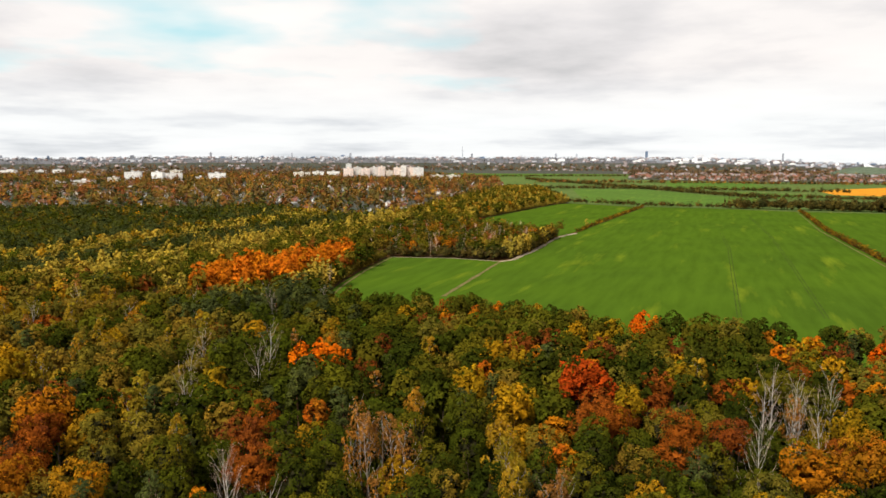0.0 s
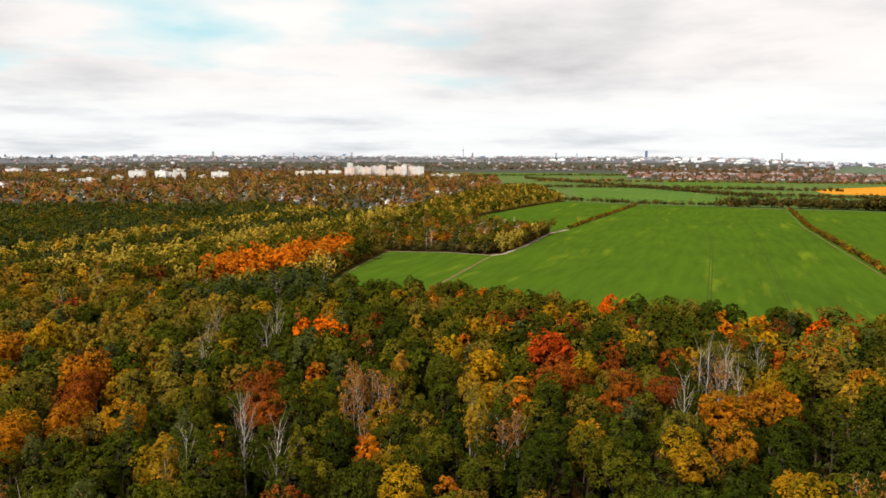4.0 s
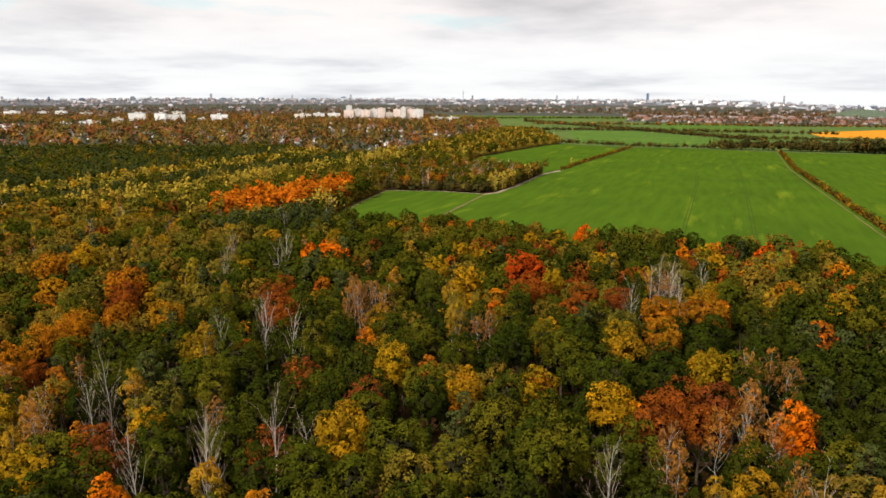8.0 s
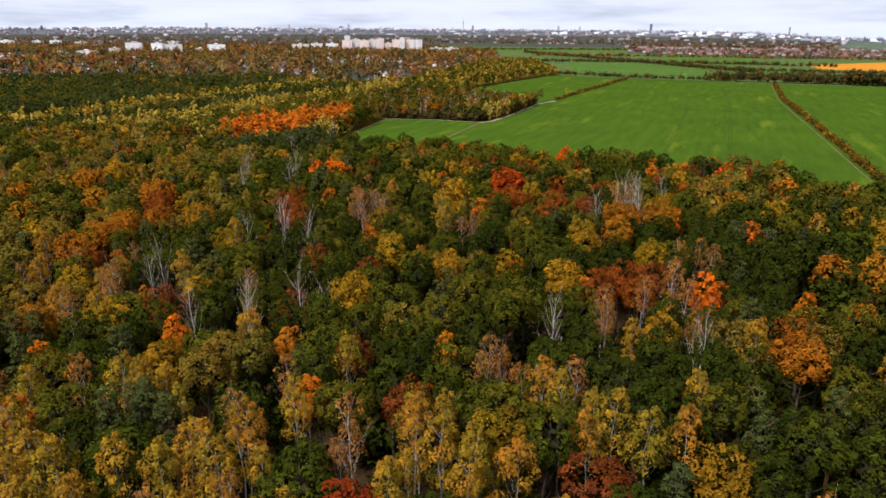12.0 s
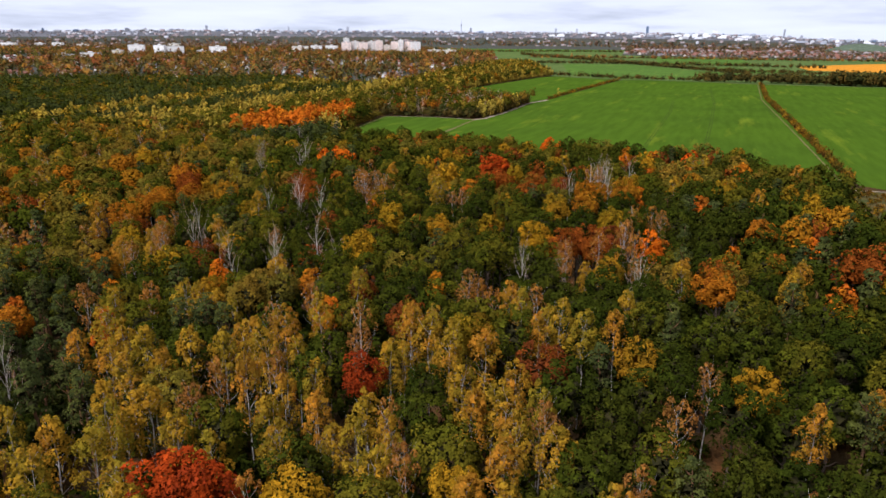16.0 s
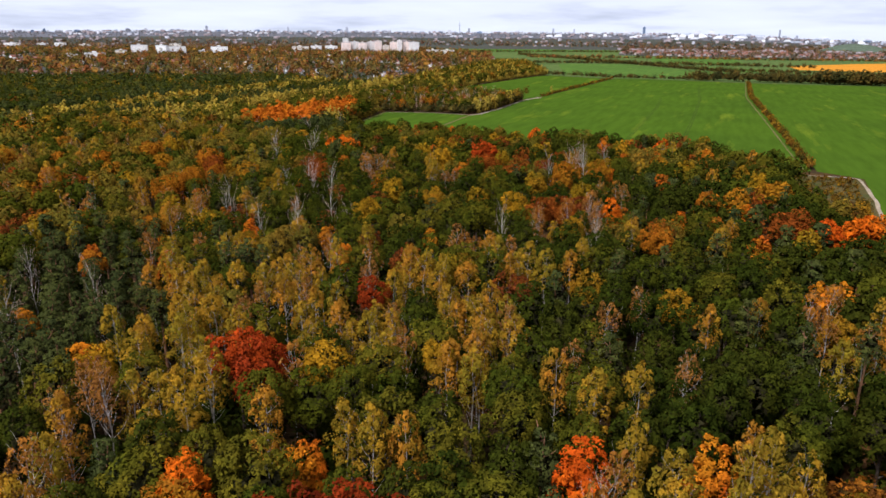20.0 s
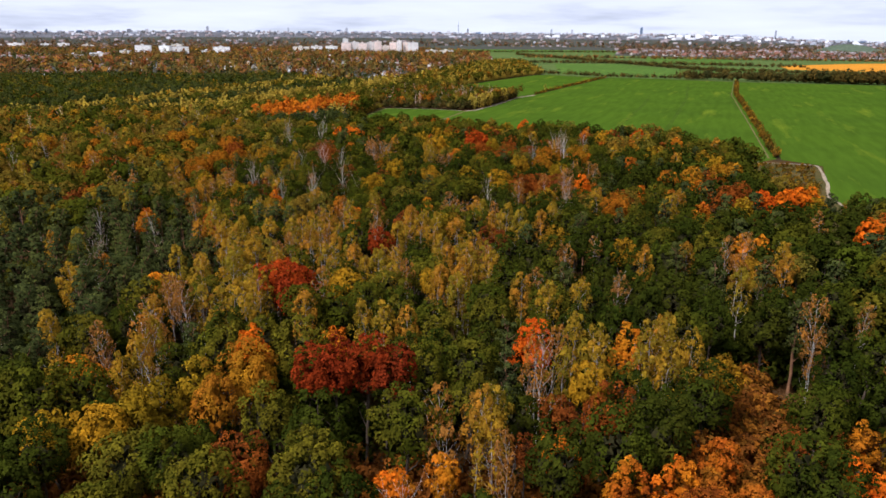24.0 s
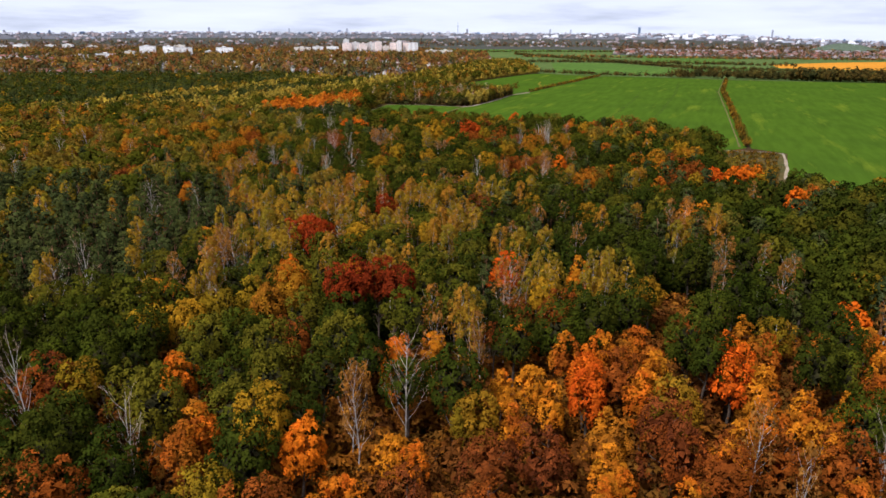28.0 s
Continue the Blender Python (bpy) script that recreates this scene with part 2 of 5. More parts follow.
def crop_material(name, base, pale, dark):
    """Winter crop: drilled rows, pale patches with soft edges, faint cross stripes."""
    m, n, ln = nodes_of(name)
    out = n.new("ShaderNodeOutputMaterial")
    b = n.new("ShaderNodeBsdfPrincipled")
    b.inputs["Roughness"].default_value = 0.95
    b.inputs["Specular IOR Level"].default_value = 0.0
    pos = n.new("ShaderNodeNewGeometry").outputs["Position"]
    col = ramp_node(n, ln, noise_fac(n, ln, 0.012, 4, pos), [(0.3, dark), (0.6, base)])
    mp = n.new("ShaderNodeMapping")
    mp.vector_type = "TEXTURE"
    mp.inputs["Rotation"].default_value = (0, 0, radians(65))
    mp.inputs["Scale"].default_value = (7.0, 1.0, 1.0)
    ln.new(pos, mp.inputs[0])
    spots = ramp_node(n, ln, noise_fac(n, ln, 0.05, 5, mp.outputs[0], 0.62), [(0.58, (0, 0, 0)), (0.74, (0.9, 0.9, 0.9))])
    col = mix_color(n, ln, spots, col, pale)
    fine = ramp_node(n, ln, noise_fac(n, ln, 0.16, 5, mp.outputs[0]), [(0.3, (0.86, 0.86, 0.86)), (0.7, (1.12, 1.10, 1.08))])
    col = mix_color(n, ln, 1.0, col, fine, "MULTIPLY")
    ln.new(col, b.inputs["Base Color"])
    ln.new(b.outputs[0], out.inputs[0])
    return m


CROP = crop_material("winter_crop", (0.042, 0.078, 0.0065), (0.104, 0.134, 0.010), (0.035, 0.066, 0.0065))
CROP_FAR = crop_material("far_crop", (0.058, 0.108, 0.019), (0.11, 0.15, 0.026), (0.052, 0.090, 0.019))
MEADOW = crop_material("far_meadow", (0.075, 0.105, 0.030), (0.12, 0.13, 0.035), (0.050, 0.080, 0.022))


def plain(name, color, rough=0.8, vary=0.15, random_tint=0.0):
    lo = tuple(c * (1 - vary) for c in color)
    hi = tuple(min(1.0, c * (1 + vary)) for c in color)
    return surface(name, [(0.3, lo), (0.7, hi)], 0.08, rough, 0.08, 0.0, 0.7, random_tint)


MOUND = plain("dark_hill_grass", (0.075, 0.095, 0.065), 0.95, 0.3)
WALL_CREAM = plain("cream_plaster", (0.72, 0.66, 0.56), 0.85, 0.06, 0.25)
WALL_PINK = plain("pale_pink_plaster", (0.84, 0.68, 0.60), 0.85, 0.06)
WALL_WHITE = plain("white_plaster", (0.78, 0.76, 0.73), 0.85, 0.05, 0.3)
ROOF_RED = plain("red_roof_tiles", (0.19, 0.088, 0.066), 0.85, 0.25, 0.5)
ROOF_GREY = plain("grey_roof_tiles", (0.13, 0.12, 0.13), 0.8, 0.2, 0.4)
ROOF_FLAT = plain("flat_roof_felt", (0.30, 0.29, 0.28), 0.9, 0.15)
GLASS_DARK = plain("window_glass", (0.36, 0.34, 0.34), 0.25, 0.3)
BALCONY = plain("balcony_fronts", (0.82, 0.72, 0.67), 0.8, 0.1)
CITY_PALE = plain("far_city_pale", (0.58, 0.58, 0.61), 0.9, 0.1, 0.35)
CITY_WHITE = plain("far_city_white", (0.78, 0.78, 0.79), 0.9, 0.06, 0.2)
ROOF_FAR = plain("far_roofs", (0.24, 0.20, 0.20), 0.9, 0.5)
CITY_LOW = plain("far_city_walls", (0.36, 0.36, 0.39), 0.9, 0.45)
# skyline blue and grey, with distance haze mixed into the paint
CITY_BLUE = plain("hazy_city_blue", (0.16, 0.22, 0.32), 0.6, 0.15, 0.3)
CITY_GREY = plain("hazy_city_grey", (0.36, 0.38, 0.43), 0.9, 0.15, 0.4)
WALL_DULL = plain("dull_render", (0.36, 0.31, 0.28), 0.9, 0.1, 0.5)

# ---- mesh helpers ----
from mathutils.geometry import tessellate_polygon



def mesh_from(name, verts, tris, material, tints=None, inner=None, second=None, normals=None):
    verts, tris = np.asarray(verts, np.float32), np.asarray(tris, np.int32)
    me = bpy.data.meshes.new(name)
    me.vertices.add(len(verts))
    me.vertices.foreach_set("co", verts.ravel())
    me.loops.add(tris.size)
    me.loops.foreach_set("vertex_index", tris.ravel())
    me.polygons.add(len(tris))
    me.polygons.foreach_set("loop_start", np.arange(0, tris.size, 3, dtype=np.int32))
    if tints is not None:
        me.attributes.new("tint", "FLOAT", "POINT").data.foreach_set("value", np.asarray(tints, np.float32))
    me.materials.append(material)
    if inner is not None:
        me.materials.append(second or SHADE_AND_STEMS)
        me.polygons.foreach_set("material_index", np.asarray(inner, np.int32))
    me.update(calc_edges=True)
    if normals is not None:
        # leaves shade with the round of their bough
        me.attributes.new("custom_normal", "FLOAT_VECTOR", "POINT").data.foreach_set("vector", np.asarray(normals, np.float32).ravel())
    return me


def joined(pieces):
    vs, fs, at = [], [], 0
    for v, f in pieces:
        vs.append(v)
        fs.append(f + at)
        at += len(v)
    return np.concatenate(vs), np.concatenate(fs)


def part(name, bm, material, parent, label=""):
    me = bpy.data.meshes.new(name)
    bm.to_mesh(me)
    bm.free()
    me.materials.append(material)
    ob = new(name, me)
    ob.parent = parent
    if label:
        ob["label"] = label
    return ob


def part_mesh(name, me, parent, label=""):
    ob = new(name, me)
    ob.parent = parent
    if label:
        ob["label"] = label
    return ob


def box(bm, x0, x1, y0, y1, z0, z1):
    m = Matrix.Translation(((x0 + x1) / 2, (y0 + y1) / 2, (z0 + z1) / 2)) @ Matrix.Diagonal((x1 - x0, y1 - y0, z1 - z0, 1))
    bmesh.ops.create_cube(bm, size=1, matrix=m)
    return bm


def unit(a):
    return a / np.maximum(np.linalg.norm(a, axis=-1, keepdims=True), 1e-9)


def leaf_sprays(rng, centres, radii, per, size, heart, lift=0.35, squash=1.0, droop=0.0, ragged=0.3):
    """Small leaf sprays, one triangle each, over the outside of round clumps; heart is the middle of the crown."""
    k = len(centres)
    i = np.repeat(np.arange(k), per)
    away = unit(centres - heart)
    d = unit(rng.normal(size=(len(i), 3)) + away[i] * 0.75 + np.array([0, 0, lift]))
    p = centres[i] + d * (radii[i] * rng.uniform(0.72, 1.05, len(i)))[:, None] * np.array([1, 1, squash])
    nrm = unit(d + rng.normal(size=d.shape) * ragged + np.array([0, 0, 0.15]))
    a = unit(np.cross(nrm, rng.normal(size=d.shape)))
    b = np.cross(nrm, a)
    s = size * rng.uniform(0.55, 1.35, (len(i), 3))
    turn = rng.uniform(0, 6.28, len(i))[:, None] + np.array([0, 2.1, 4.2]) + rng.uniform(-0.4, 0.4, (len(i), 3))
    v = p[:, None, :] + (np.cos(turn) * s)[..., None] * a[:, None, :] + (np.sin(turn) * s)[..., None] * b[:, None, :]
    if droop:
        v[:, 2, 2] -= droop * s[:, 2]
    shade = unit(d * 0.6 + away[i] * 0.75 + rng.normal(size=d.shape) * 0.16)
    return v.reshape(-1, 3), np.arange(3 * len(i)).reshape(-1, 3), np.repeat(shade, 3, axis=0)


def tube(points, radii, sides=5):
    points, radii = np.asarray(points, float), np.asarray(radii, float)
    v, f = [], []
    for i, p in enumerate(points):
        d = unit(points[min(i + 1, len(points) - 1)] - points[max(i - 1, 0)])
        a = unit(np.cross(d, [0.3, 1, 0.2]))
        b = np.cross(d, a)
        ang = np.arange(sides) * 2 * math.pi / sides
        v.append(p + radii[i] * (np.cos(ang)[:, None] * a + np.sin(ang)[:, None] * b))
    for i in range(len(points) - 1):
        for j in range(sides):
            q = (j + 1) % sides
            f += [(i * sides + j, i * sides + q, i * sides + sides + q), (i * sides + j, i * sides + sides + q, i * sides + sides + j)]
    return np.concatenate(v), np.array(f)


# ---- trees: shapes of each kind at several levels of detail ----
# kind: height, crown radius, crown base, leaf heads, head radius, leaf size, inner fill, shape
SHAPE = {
    "oak": (16.5, 5.0, 6.2, 54, 1.14, 0.27, 0.72, "dome"),
    "yellow": (16.8, 4.4, 6.6, 46, 1.06, 0.26, 0.70, "dome"),
    "olive": (16.0, 4.8, 6.2, 48, 1.08, 0.25, 0.70, "dome"),
    "amber": (16.4, 4.7, 6.4, 48, 1.06, 0.25, 0.70, "dome"),
    "orange": (14.8, 3.4, 4.6, 34, 0.86, 0.25, 0.60, "oval"),
    "flame": (16.8, 3.7, 6.0, 38, 0.92, 0.25, 0.66, "oval"),
    "crimson": (16.2, 4.3, 7.0, 44, 1.04, 0.25, 0.72, "dome"),
    "red": (16.4, 5.0, 6.6, 48, 1.10, 0.25, 0.72, "dome"),
    "rust": (15.8, 4.8, 6.5, 46, 0.98, 0.20, 0.60, "dome"),
    "birch": (17.6, 3.1, 6.8, 34, 1.0, 0.225, 0.0, "spire"),
    "salmon": (17.6, 2.7, 8.0, 26, 0.9, 0.19, 0.0, "spire"),
    "young": (13.5, 2.3, 0.6, 18, 1.0, 0.27, 0.62, "spire"),
    "grove": (14.5, 3.4, 1.0, 26, 1.35, 0.34, 0.78, "oval"),
    "pine": (17.8, 3.3, 7.0, 36, 1.05, 0.22, 0.62, "pine"),
    "alder": (16.5, 4.6, 5.8, 50, 1.08, 0.27, 0.72, "dome"),
    "garden": (12.0, 4.4, 0.8, 26, 1.25, 0.34, 0.74, "dome"),
    "scrub": (5.0, 2.6, 0.2, 16, 0.80, 0.17, 0.55, "dome"),
}
# level: share of the heads, leaves a head, leaf growth, inner masses, their size
LEVEL = {"near": (1.0, 46, 1.0, 110, 0.16), "mid": (0.7, 25, 1.75, 46, 0.25), "far": (0.3, 12, 2.9, 14, 0.44), "dot": (0.17, 8, 3.7, 7, 0.6), "speck": (0.1, 5, 6.0, 4, 0.8)}


def clump_layout(rng, kind, few=1.0):
    height, rad, base, k, cr, leaf, fill, form = SHAPE[kind]
    k = max(3, int(round(k * few)))
    grow = min(2.2, (1 / few) ** 0.42)
    mid, half = (height + base) / 2, (height - base) / 2
    i = np.arange(k)
    a = i * 2.39996 + rng.uniform(-0.45, 0.45, k) + rng.uniform(0, 6)
    if form in ("dome", "oval"):
        # heads of leaves over a rounded crown that bulges where its main boughs reach out
        z = np.clip(1 - 1.5 * (i + 0.5) / k + rng.uniform(-0.08, 0.08, k), -0.55, 0.98)
        w = np.sqrt(1 - z * z)
        d = np.stack([np.cos(a) * w, np.sin(a) * w, z], 1)
        boughs = unit(rng.normal(size=(7, 3)) + np.array([0, 0, 0.5]))
        bulge = np.clip((np.maximum(d @ boughs.T, 0) ** 8).sum(axis=1), 0, 1)
        reach = 0.60 + 0.34 * bulge + rng.uniform(-0.05, 0.05, k)
        wide = rad * (1 - 0.28 * z) if form == "oval" else rad * np.ones(k)
        c = d * reach[:, None] * np.stack([wide, wide, np.full(k, half)], 1) + np.array([0, 0, mid])
        r = cr * grow * rng.uniform(0.7, 1.2, k)
    elif form == "spire":
        z = np.sort(rng.uniform(0, 1, k)) ** 0.85
        w = rad * 0.85 * np.sin(np.clip(0.25 + z * 0.70, 0, 0.95) * math.pi) ** 0.65 * rng.uniform(0.3, 1.0, k)
        c = np.stack([np.cos(a) * w, np.sin(a) * w, base + 0.6 + z * (height - base - 1.0)], 1)
        r = cr * grow * rng.uniform(0.7, 1.15, k) * (1.15 - 0.55 * z)
    else:
        z = np.sort(rng.uniform(0, 1, k))
        w = rad * (1.0 - 0.62 * z ** 1.6) * rng.uniform(0.25, 0.85, k)
        c = np.stack([np.cos(a) * w, np.sin(a) * w, base + 0.5 + z * (height - base - 1.2)], 1)
        r = cr * grow * rng.uniform(0.8, 1.2, k) * (1.15 - 0.4 * z)
    return c, r


def crown_arrays(rng, kind, level):
    height, rad, base, k, cr, leaf, fill, form = SHAPE[kind]
    few, per, size, count, big = LEVEL[level]
    c, r = clump_layout(rng, kind, few)
    if kind in ("salmon", "scrub"):
        per = int(per * 0.7)
    heart = np.array([0, 0, base + (height - base) * (0.35 if form in ("dome", "oval") else 0.45)])
    if form in ("spire", "pine"):
        # narrow crowns turn outwards from their stem
        axis = np.stack([np.zeros(len(c)), np.zeros(len(c)), c[:, 2] - 1.7], 1)
        heart = axis
    thin = level in ("near", "mid")
    out = [leaf_sprays(rng, c, r, per, leaf * size, heart, 0.25 if form == "spire" else 0.45, 1.35 if form == "spire" else (0.7 if form == "pine" else 1.1),
                       0.6 if form == "spire" and thin else 0.0, 0.42 if form == "spire" and thin else 0.3)]
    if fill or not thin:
        # inner masses deep in the crown, shade coloured in near green trees
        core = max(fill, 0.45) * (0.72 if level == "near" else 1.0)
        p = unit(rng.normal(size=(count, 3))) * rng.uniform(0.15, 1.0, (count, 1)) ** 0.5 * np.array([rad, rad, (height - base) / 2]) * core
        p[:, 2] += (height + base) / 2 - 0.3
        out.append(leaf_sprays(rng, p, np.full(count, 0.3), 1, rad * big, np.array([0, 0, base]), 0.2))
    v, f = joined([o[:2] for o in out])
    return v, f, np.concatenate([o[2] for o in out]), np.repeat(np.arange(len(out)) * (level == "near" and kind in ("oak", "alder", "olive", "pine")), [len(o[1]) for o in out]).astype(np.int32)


def trunk_arrays(rng, kind):
    height, rad, base, *_ = SHAPE[kind]
    thick = 0.10 + height * 0.012 if kind not in ("birch", "young", "grove", "scrub") else 0.11
    top = height * (0.93 if kind in ("birch", "pine", "young") else 0.72)
    bend = rng.normal(size=(5, 2)) * 0.18
    pts = [(bend[i, 0] * i * 0.4, bend[i, 1] * i * 0.4, top * i / 4) for i in range(5)]
    out = [tube(pts, [thick * 1.25, thick, thick * 0.85, thick * 0.6, thick * 0.2], 6)]
    limbs = 5 if kind != "birch" else 3
    for j in range(limbs):
        a = j * 2.4 + rng.uniform(-0.4, 0.4)
        h = base * 0.75 + (top - base * 0.75) * (j + 0.5) / limbs
        reach = rad * (0.52 if kind != "birch" else 0.75) * rng.uniform(0.7, 1.0)
        rise = reach * rng.uniform(0.6, 1.3)
        p0 = np.array([0, 0, h])
        p1 = p0 + [math.cos(a) * reach * 0.55, math.sin(a) * reach * 0.55, rise * 0.45]
        p2 = p0 + [math.cos(a) * reach, math.sin(a) * reach, rise]
        out.append(tube([p0, p1, p2], [thick * 0.5, thick * 0.32, thick * 0.1], 4 if kind != "birch" else 3))
    return joined(out)


def bare_arrays(rng, height, thick):
    """A leafless tree: trunk, then limbs that fork twice."""
    bend = rng.normal(size=(6, 2)) * 0.12
    pts = np.array([(bend[i, 0] * i * 0.6, bend[i, 1] * i * 0.6, height * i / 5) for i in range(6)])
    trunk = tube(pts, [thick * 1.2, thick, thick * 0.85, thick * 0.65, thick * 0.4, thick * 0.12], 6)
    limbs, boughs = [], []
    for j in range(18):
        u = 0.32 + 0.64 * (j + rng.uniform(0, 0.8)) / 18
        p0 = np.array([np.interp(u * height, pts[:, 2], pts[:, 0]), np.interp(u * height, pts[:, 2], pts[:, 1]), u * height])
        a = j * 2.4 + rng.uniform(-0.6, 0.6)
        length = height * (0.40 - 0.24 * u) * rng.uniform(0.7, 1.2)
        out = np.array([math.cos(a), math.sin(a), 0])
        d = unit(out * rng.uniform(0.45, 0.95) + np.array([0, 0, 1.0]))
        p1 = p0 + d * length * 0.5
        p2 = p1 + unit(d + [0, 0, 0.5]) * length * 0.5
        t = thick * 0.38 * (1.15 - u * 0.6)
        boughs.append(tube([p0, p1, p2], [t, t * 0.66, t * 0.22], 3))
        for q in range(4):
            w = rng.uniform(0.3, 0.98)
            s0 = p0 + (p2 - p0) * w
            sd = unit(d + rng.normal(size=3) * 0.45 + [0, 0, 0.25])
            sl = length * rng.uniform(0.25, 0.5)
            s1 = s0 + sd * sl
            side = unit(np.cross(sd, rng.normal(size=3))) * t * 0.4
            limbs.append((np.array([s0 - side, s0 + side, s1]), np.array([[0, 1, 2]])))
            for _ in range(3):
                e0 = s0 + (s1 - s0) * rng.uniform(0.2, 0.95)
                e1 = e0 + unit(sd + rng.normal(size=3) * 0.6) * sl * rng.uniform(0.3, 0.7)
                side = unit(rng.normal(size=3)) * max(t * 0.2, 0.014)
                limbs.append((np.array([e0 - side, e0 + side, e1]), np.array([[0, 1, 2]])))
    return trunk, joined(boughs), joined(limbs)


def crown_mesh(kind, level, seed):
    v, f, nrm, inner = crown_arrays(np.random.default_rng(seed), kind, level)
    leaves = len(v)
    if kind in ("salmon", "birch"):
        boughs = bare_arrays(np.random.default_rng(760 + seed % 3), 16.5, 0.10 if kind == "salmon" else 0.06)[1]
        v, f = joined([(v, f), boughs])
        inner = np.concatenate([inner, np.ones(len(boughs[1]), np.int32)])
        nrm = np.concatenate([nrm, np.tile([[0.0, -0.5, 0.87]], (len(boughs[0]), 1))])
    mid = np.concatenate([np.repeat(v[:leaves].reshape(-1, 3, 3).mean(axis=1), 3, axis=0), v[leaves:]])
    shift = 0.075 * (np.sin(mid[:, 0] * 0.9 + seed) + np.sin(mid[:, 1] * 1.1 + 2 * seed) * np.sin(mid[:, 2] * 0.8))
    return mesh_from(kind + "_crown", v, f, LEAF[kind], shift, inner, WHITE_BARK if kind in ("salmon", "birch") else SHADE_AND_STEMS, nrm)


BARK_OF = {"birch": WHITE_BARK, "salmon": WHITE_BARK, "young": WHITE_BARK, "pine": PINE_BARK}
VARIANTS = 6
CROWN = {}
TRUNK = {}
for n_kind, tree_kind in enumerate(k for k in SHAPE if k != "garden"):
    for tree_level in ("near", "mid"):
        CROWN[tree_kind, tree_level] = [crown_mesh(tree_kind, tree_level, 1000 * n_kind + 10 * i + len(tree_level)) for i in range(VARIANTS)]
    TRUNK[tree_kind] = []
    for i in range(3):
        tv, tf = trunk_arrays(np.random.default_rng(50 * n_kind + i), tree_kind)
        TRUNK[tree_kind].append(mesh_from(tree_kind + "_trunk", tv, tf, BARK_OF.get(tree_kind, BARK)))
BARE = []
for i in range(6):
    bare_trunk, boughs, twigs = bare_arrays(np.random.default_rng(700 + i), 18.5, 0.14 if i < 3 else 0.12)
    bare_limbs = joined([twigs, boughs])
    which = np.repeat([0, 1], [len(twigs[1]), len(boughs[1])])
    BARE.append((mesh_from("bare_trunk", *bare_trunk, PALE_BARK), mesh_from("bare_limbs", *bare_limbs, TWIG, None, which, PALE_BARK)))

SALMON_STEM = [mesh_from("birch_stem", *bare_arrays(np.random.default_rng(760 + i), 16.5, 0.11)[0], WHITE_BARK) for i in range(3)]

TAGS = {
    "oak": ("oak_tree", "broad oak with dense green early autumn leaves in the forest", "tree"),
    "yellow": ("yellowing_oak", "broadleaf tree with golden yellow autumn leaves in the forest", "tree"),
    "olive": ("hornbeam_tree", "broadleaf tree with dull olive brown autumn leaves", "tree"),
    "orange": ("autumn_maple", "maple with amber orange autumn leaves above brown undergrowth", "tree"),
    "amber": ("amber_hornbeam", "broad tree with amber orange autumn leaves in the forest", "tree"),
    "flame": ("flame_maple", "maple in vivid flame orange autumn leaf", "tree"),
    "red": ("red_oak", "red oak with deep crimson autumn leaves", "tree"),
    "crimson": ("crimson_oak", "red oak with dark crimson autumn leaves in the forest", "tree"),
    "rust": ("beech_tree", "thinning tree with rust brown autumn leaves", "tree"),
    "birch": ("birch_tree", "slender birch with thin tan yellow leaves and white trunk", "tree"),
    "salmon": ("thinning_birch", "thinning birch with pale salmon leaves and bare white branches", "tree"),
    # an oak in all but object name, with darker leaves
    "alder": ("alder_tree", "broad oak with dense darker green leaves in the forest", "tree"),
    "young": ("young_birch", "young birch with yellow green leaves in a planted stand", "tree"),
    "grove": ("young_red_oak", "young tree with glowing orange leaves in a planted grove", "tree"),
    "pine": ("pine_tree", "dark green pine standing close among others", "tree"),
    "scrub": ("thicket_bush", "rust brown thicket bush on the forest floor", "bush"),
    "bare": ("bare_birch", "leafless pale birch with white forked branches", "tree"),
}
BARE_SHAPE_RADIUS = 1.9

# ---- plan: fields, forest, town ----
MAIN_FIELD = [(-40, 285), (-27, 264), (-1, 252), (24, 250), (47, 238), (68, 219), (90, 208), (112, 200), (131, 189), (147, 172), (170, 178), (206, 190), (219, 198),
              (288, 361), (409, 650), (529, 898), (434, 972), (357, 1005), (210, 736), (162, 646), (137, 613), (99, 524), (73, 474),
              (64, 467), (33, 484), (-11, 492), (-28, 429), (-38, 381), (-44, 335)]
RIGHT_FIELD = [(221, 196), (233, 175), (189, 96), (183, 60), (178, 9), (260, 14), (420, 34), (1300, 100), (1400, 560), (622, 861), (532, 898), (412, 650), (291, 361)]
UPPER_FIELD = [(142, 622), (160, 648), (208, 738), (352, 1001), (267, 1090), (238, 1067), (136, 889), (82, 791), (74, 705), (122, 612)]
FOREST = [(-600, -520), (-760, 500), (-700, 830), (-477, 858), (-418, 890), (-258, 850), (-180, 905), (-69, 770), (-9, 800), (76, 1062), (150, 1300), (235, 1540),
          (300, 1530), (262, 1120), (262, 1092), (352, 1000), (1400, 560), (1300, 101), (430, 20), (420, -520)]
CORNER_SCRUB = [(147, 170), (156, 150), (158, 118), (145, 88), (134, 50), (140, 22), (160, 8), (178, 9), (183, 60), (188, 95), (232, 174), (206, 189), (170, 177)]


def inside(x, y, poly):
    hit, j = False, len(poly) - 1
    for i in range(len(poly)):
        (xa, ya), (xb, yb) = poly[i], poly[j]
        if (ya > y) != (yb > y) and x < (xb - xa) * (y - ya) / (yb - ya) + xa:
            hit = not hit
        j = i
    return hit


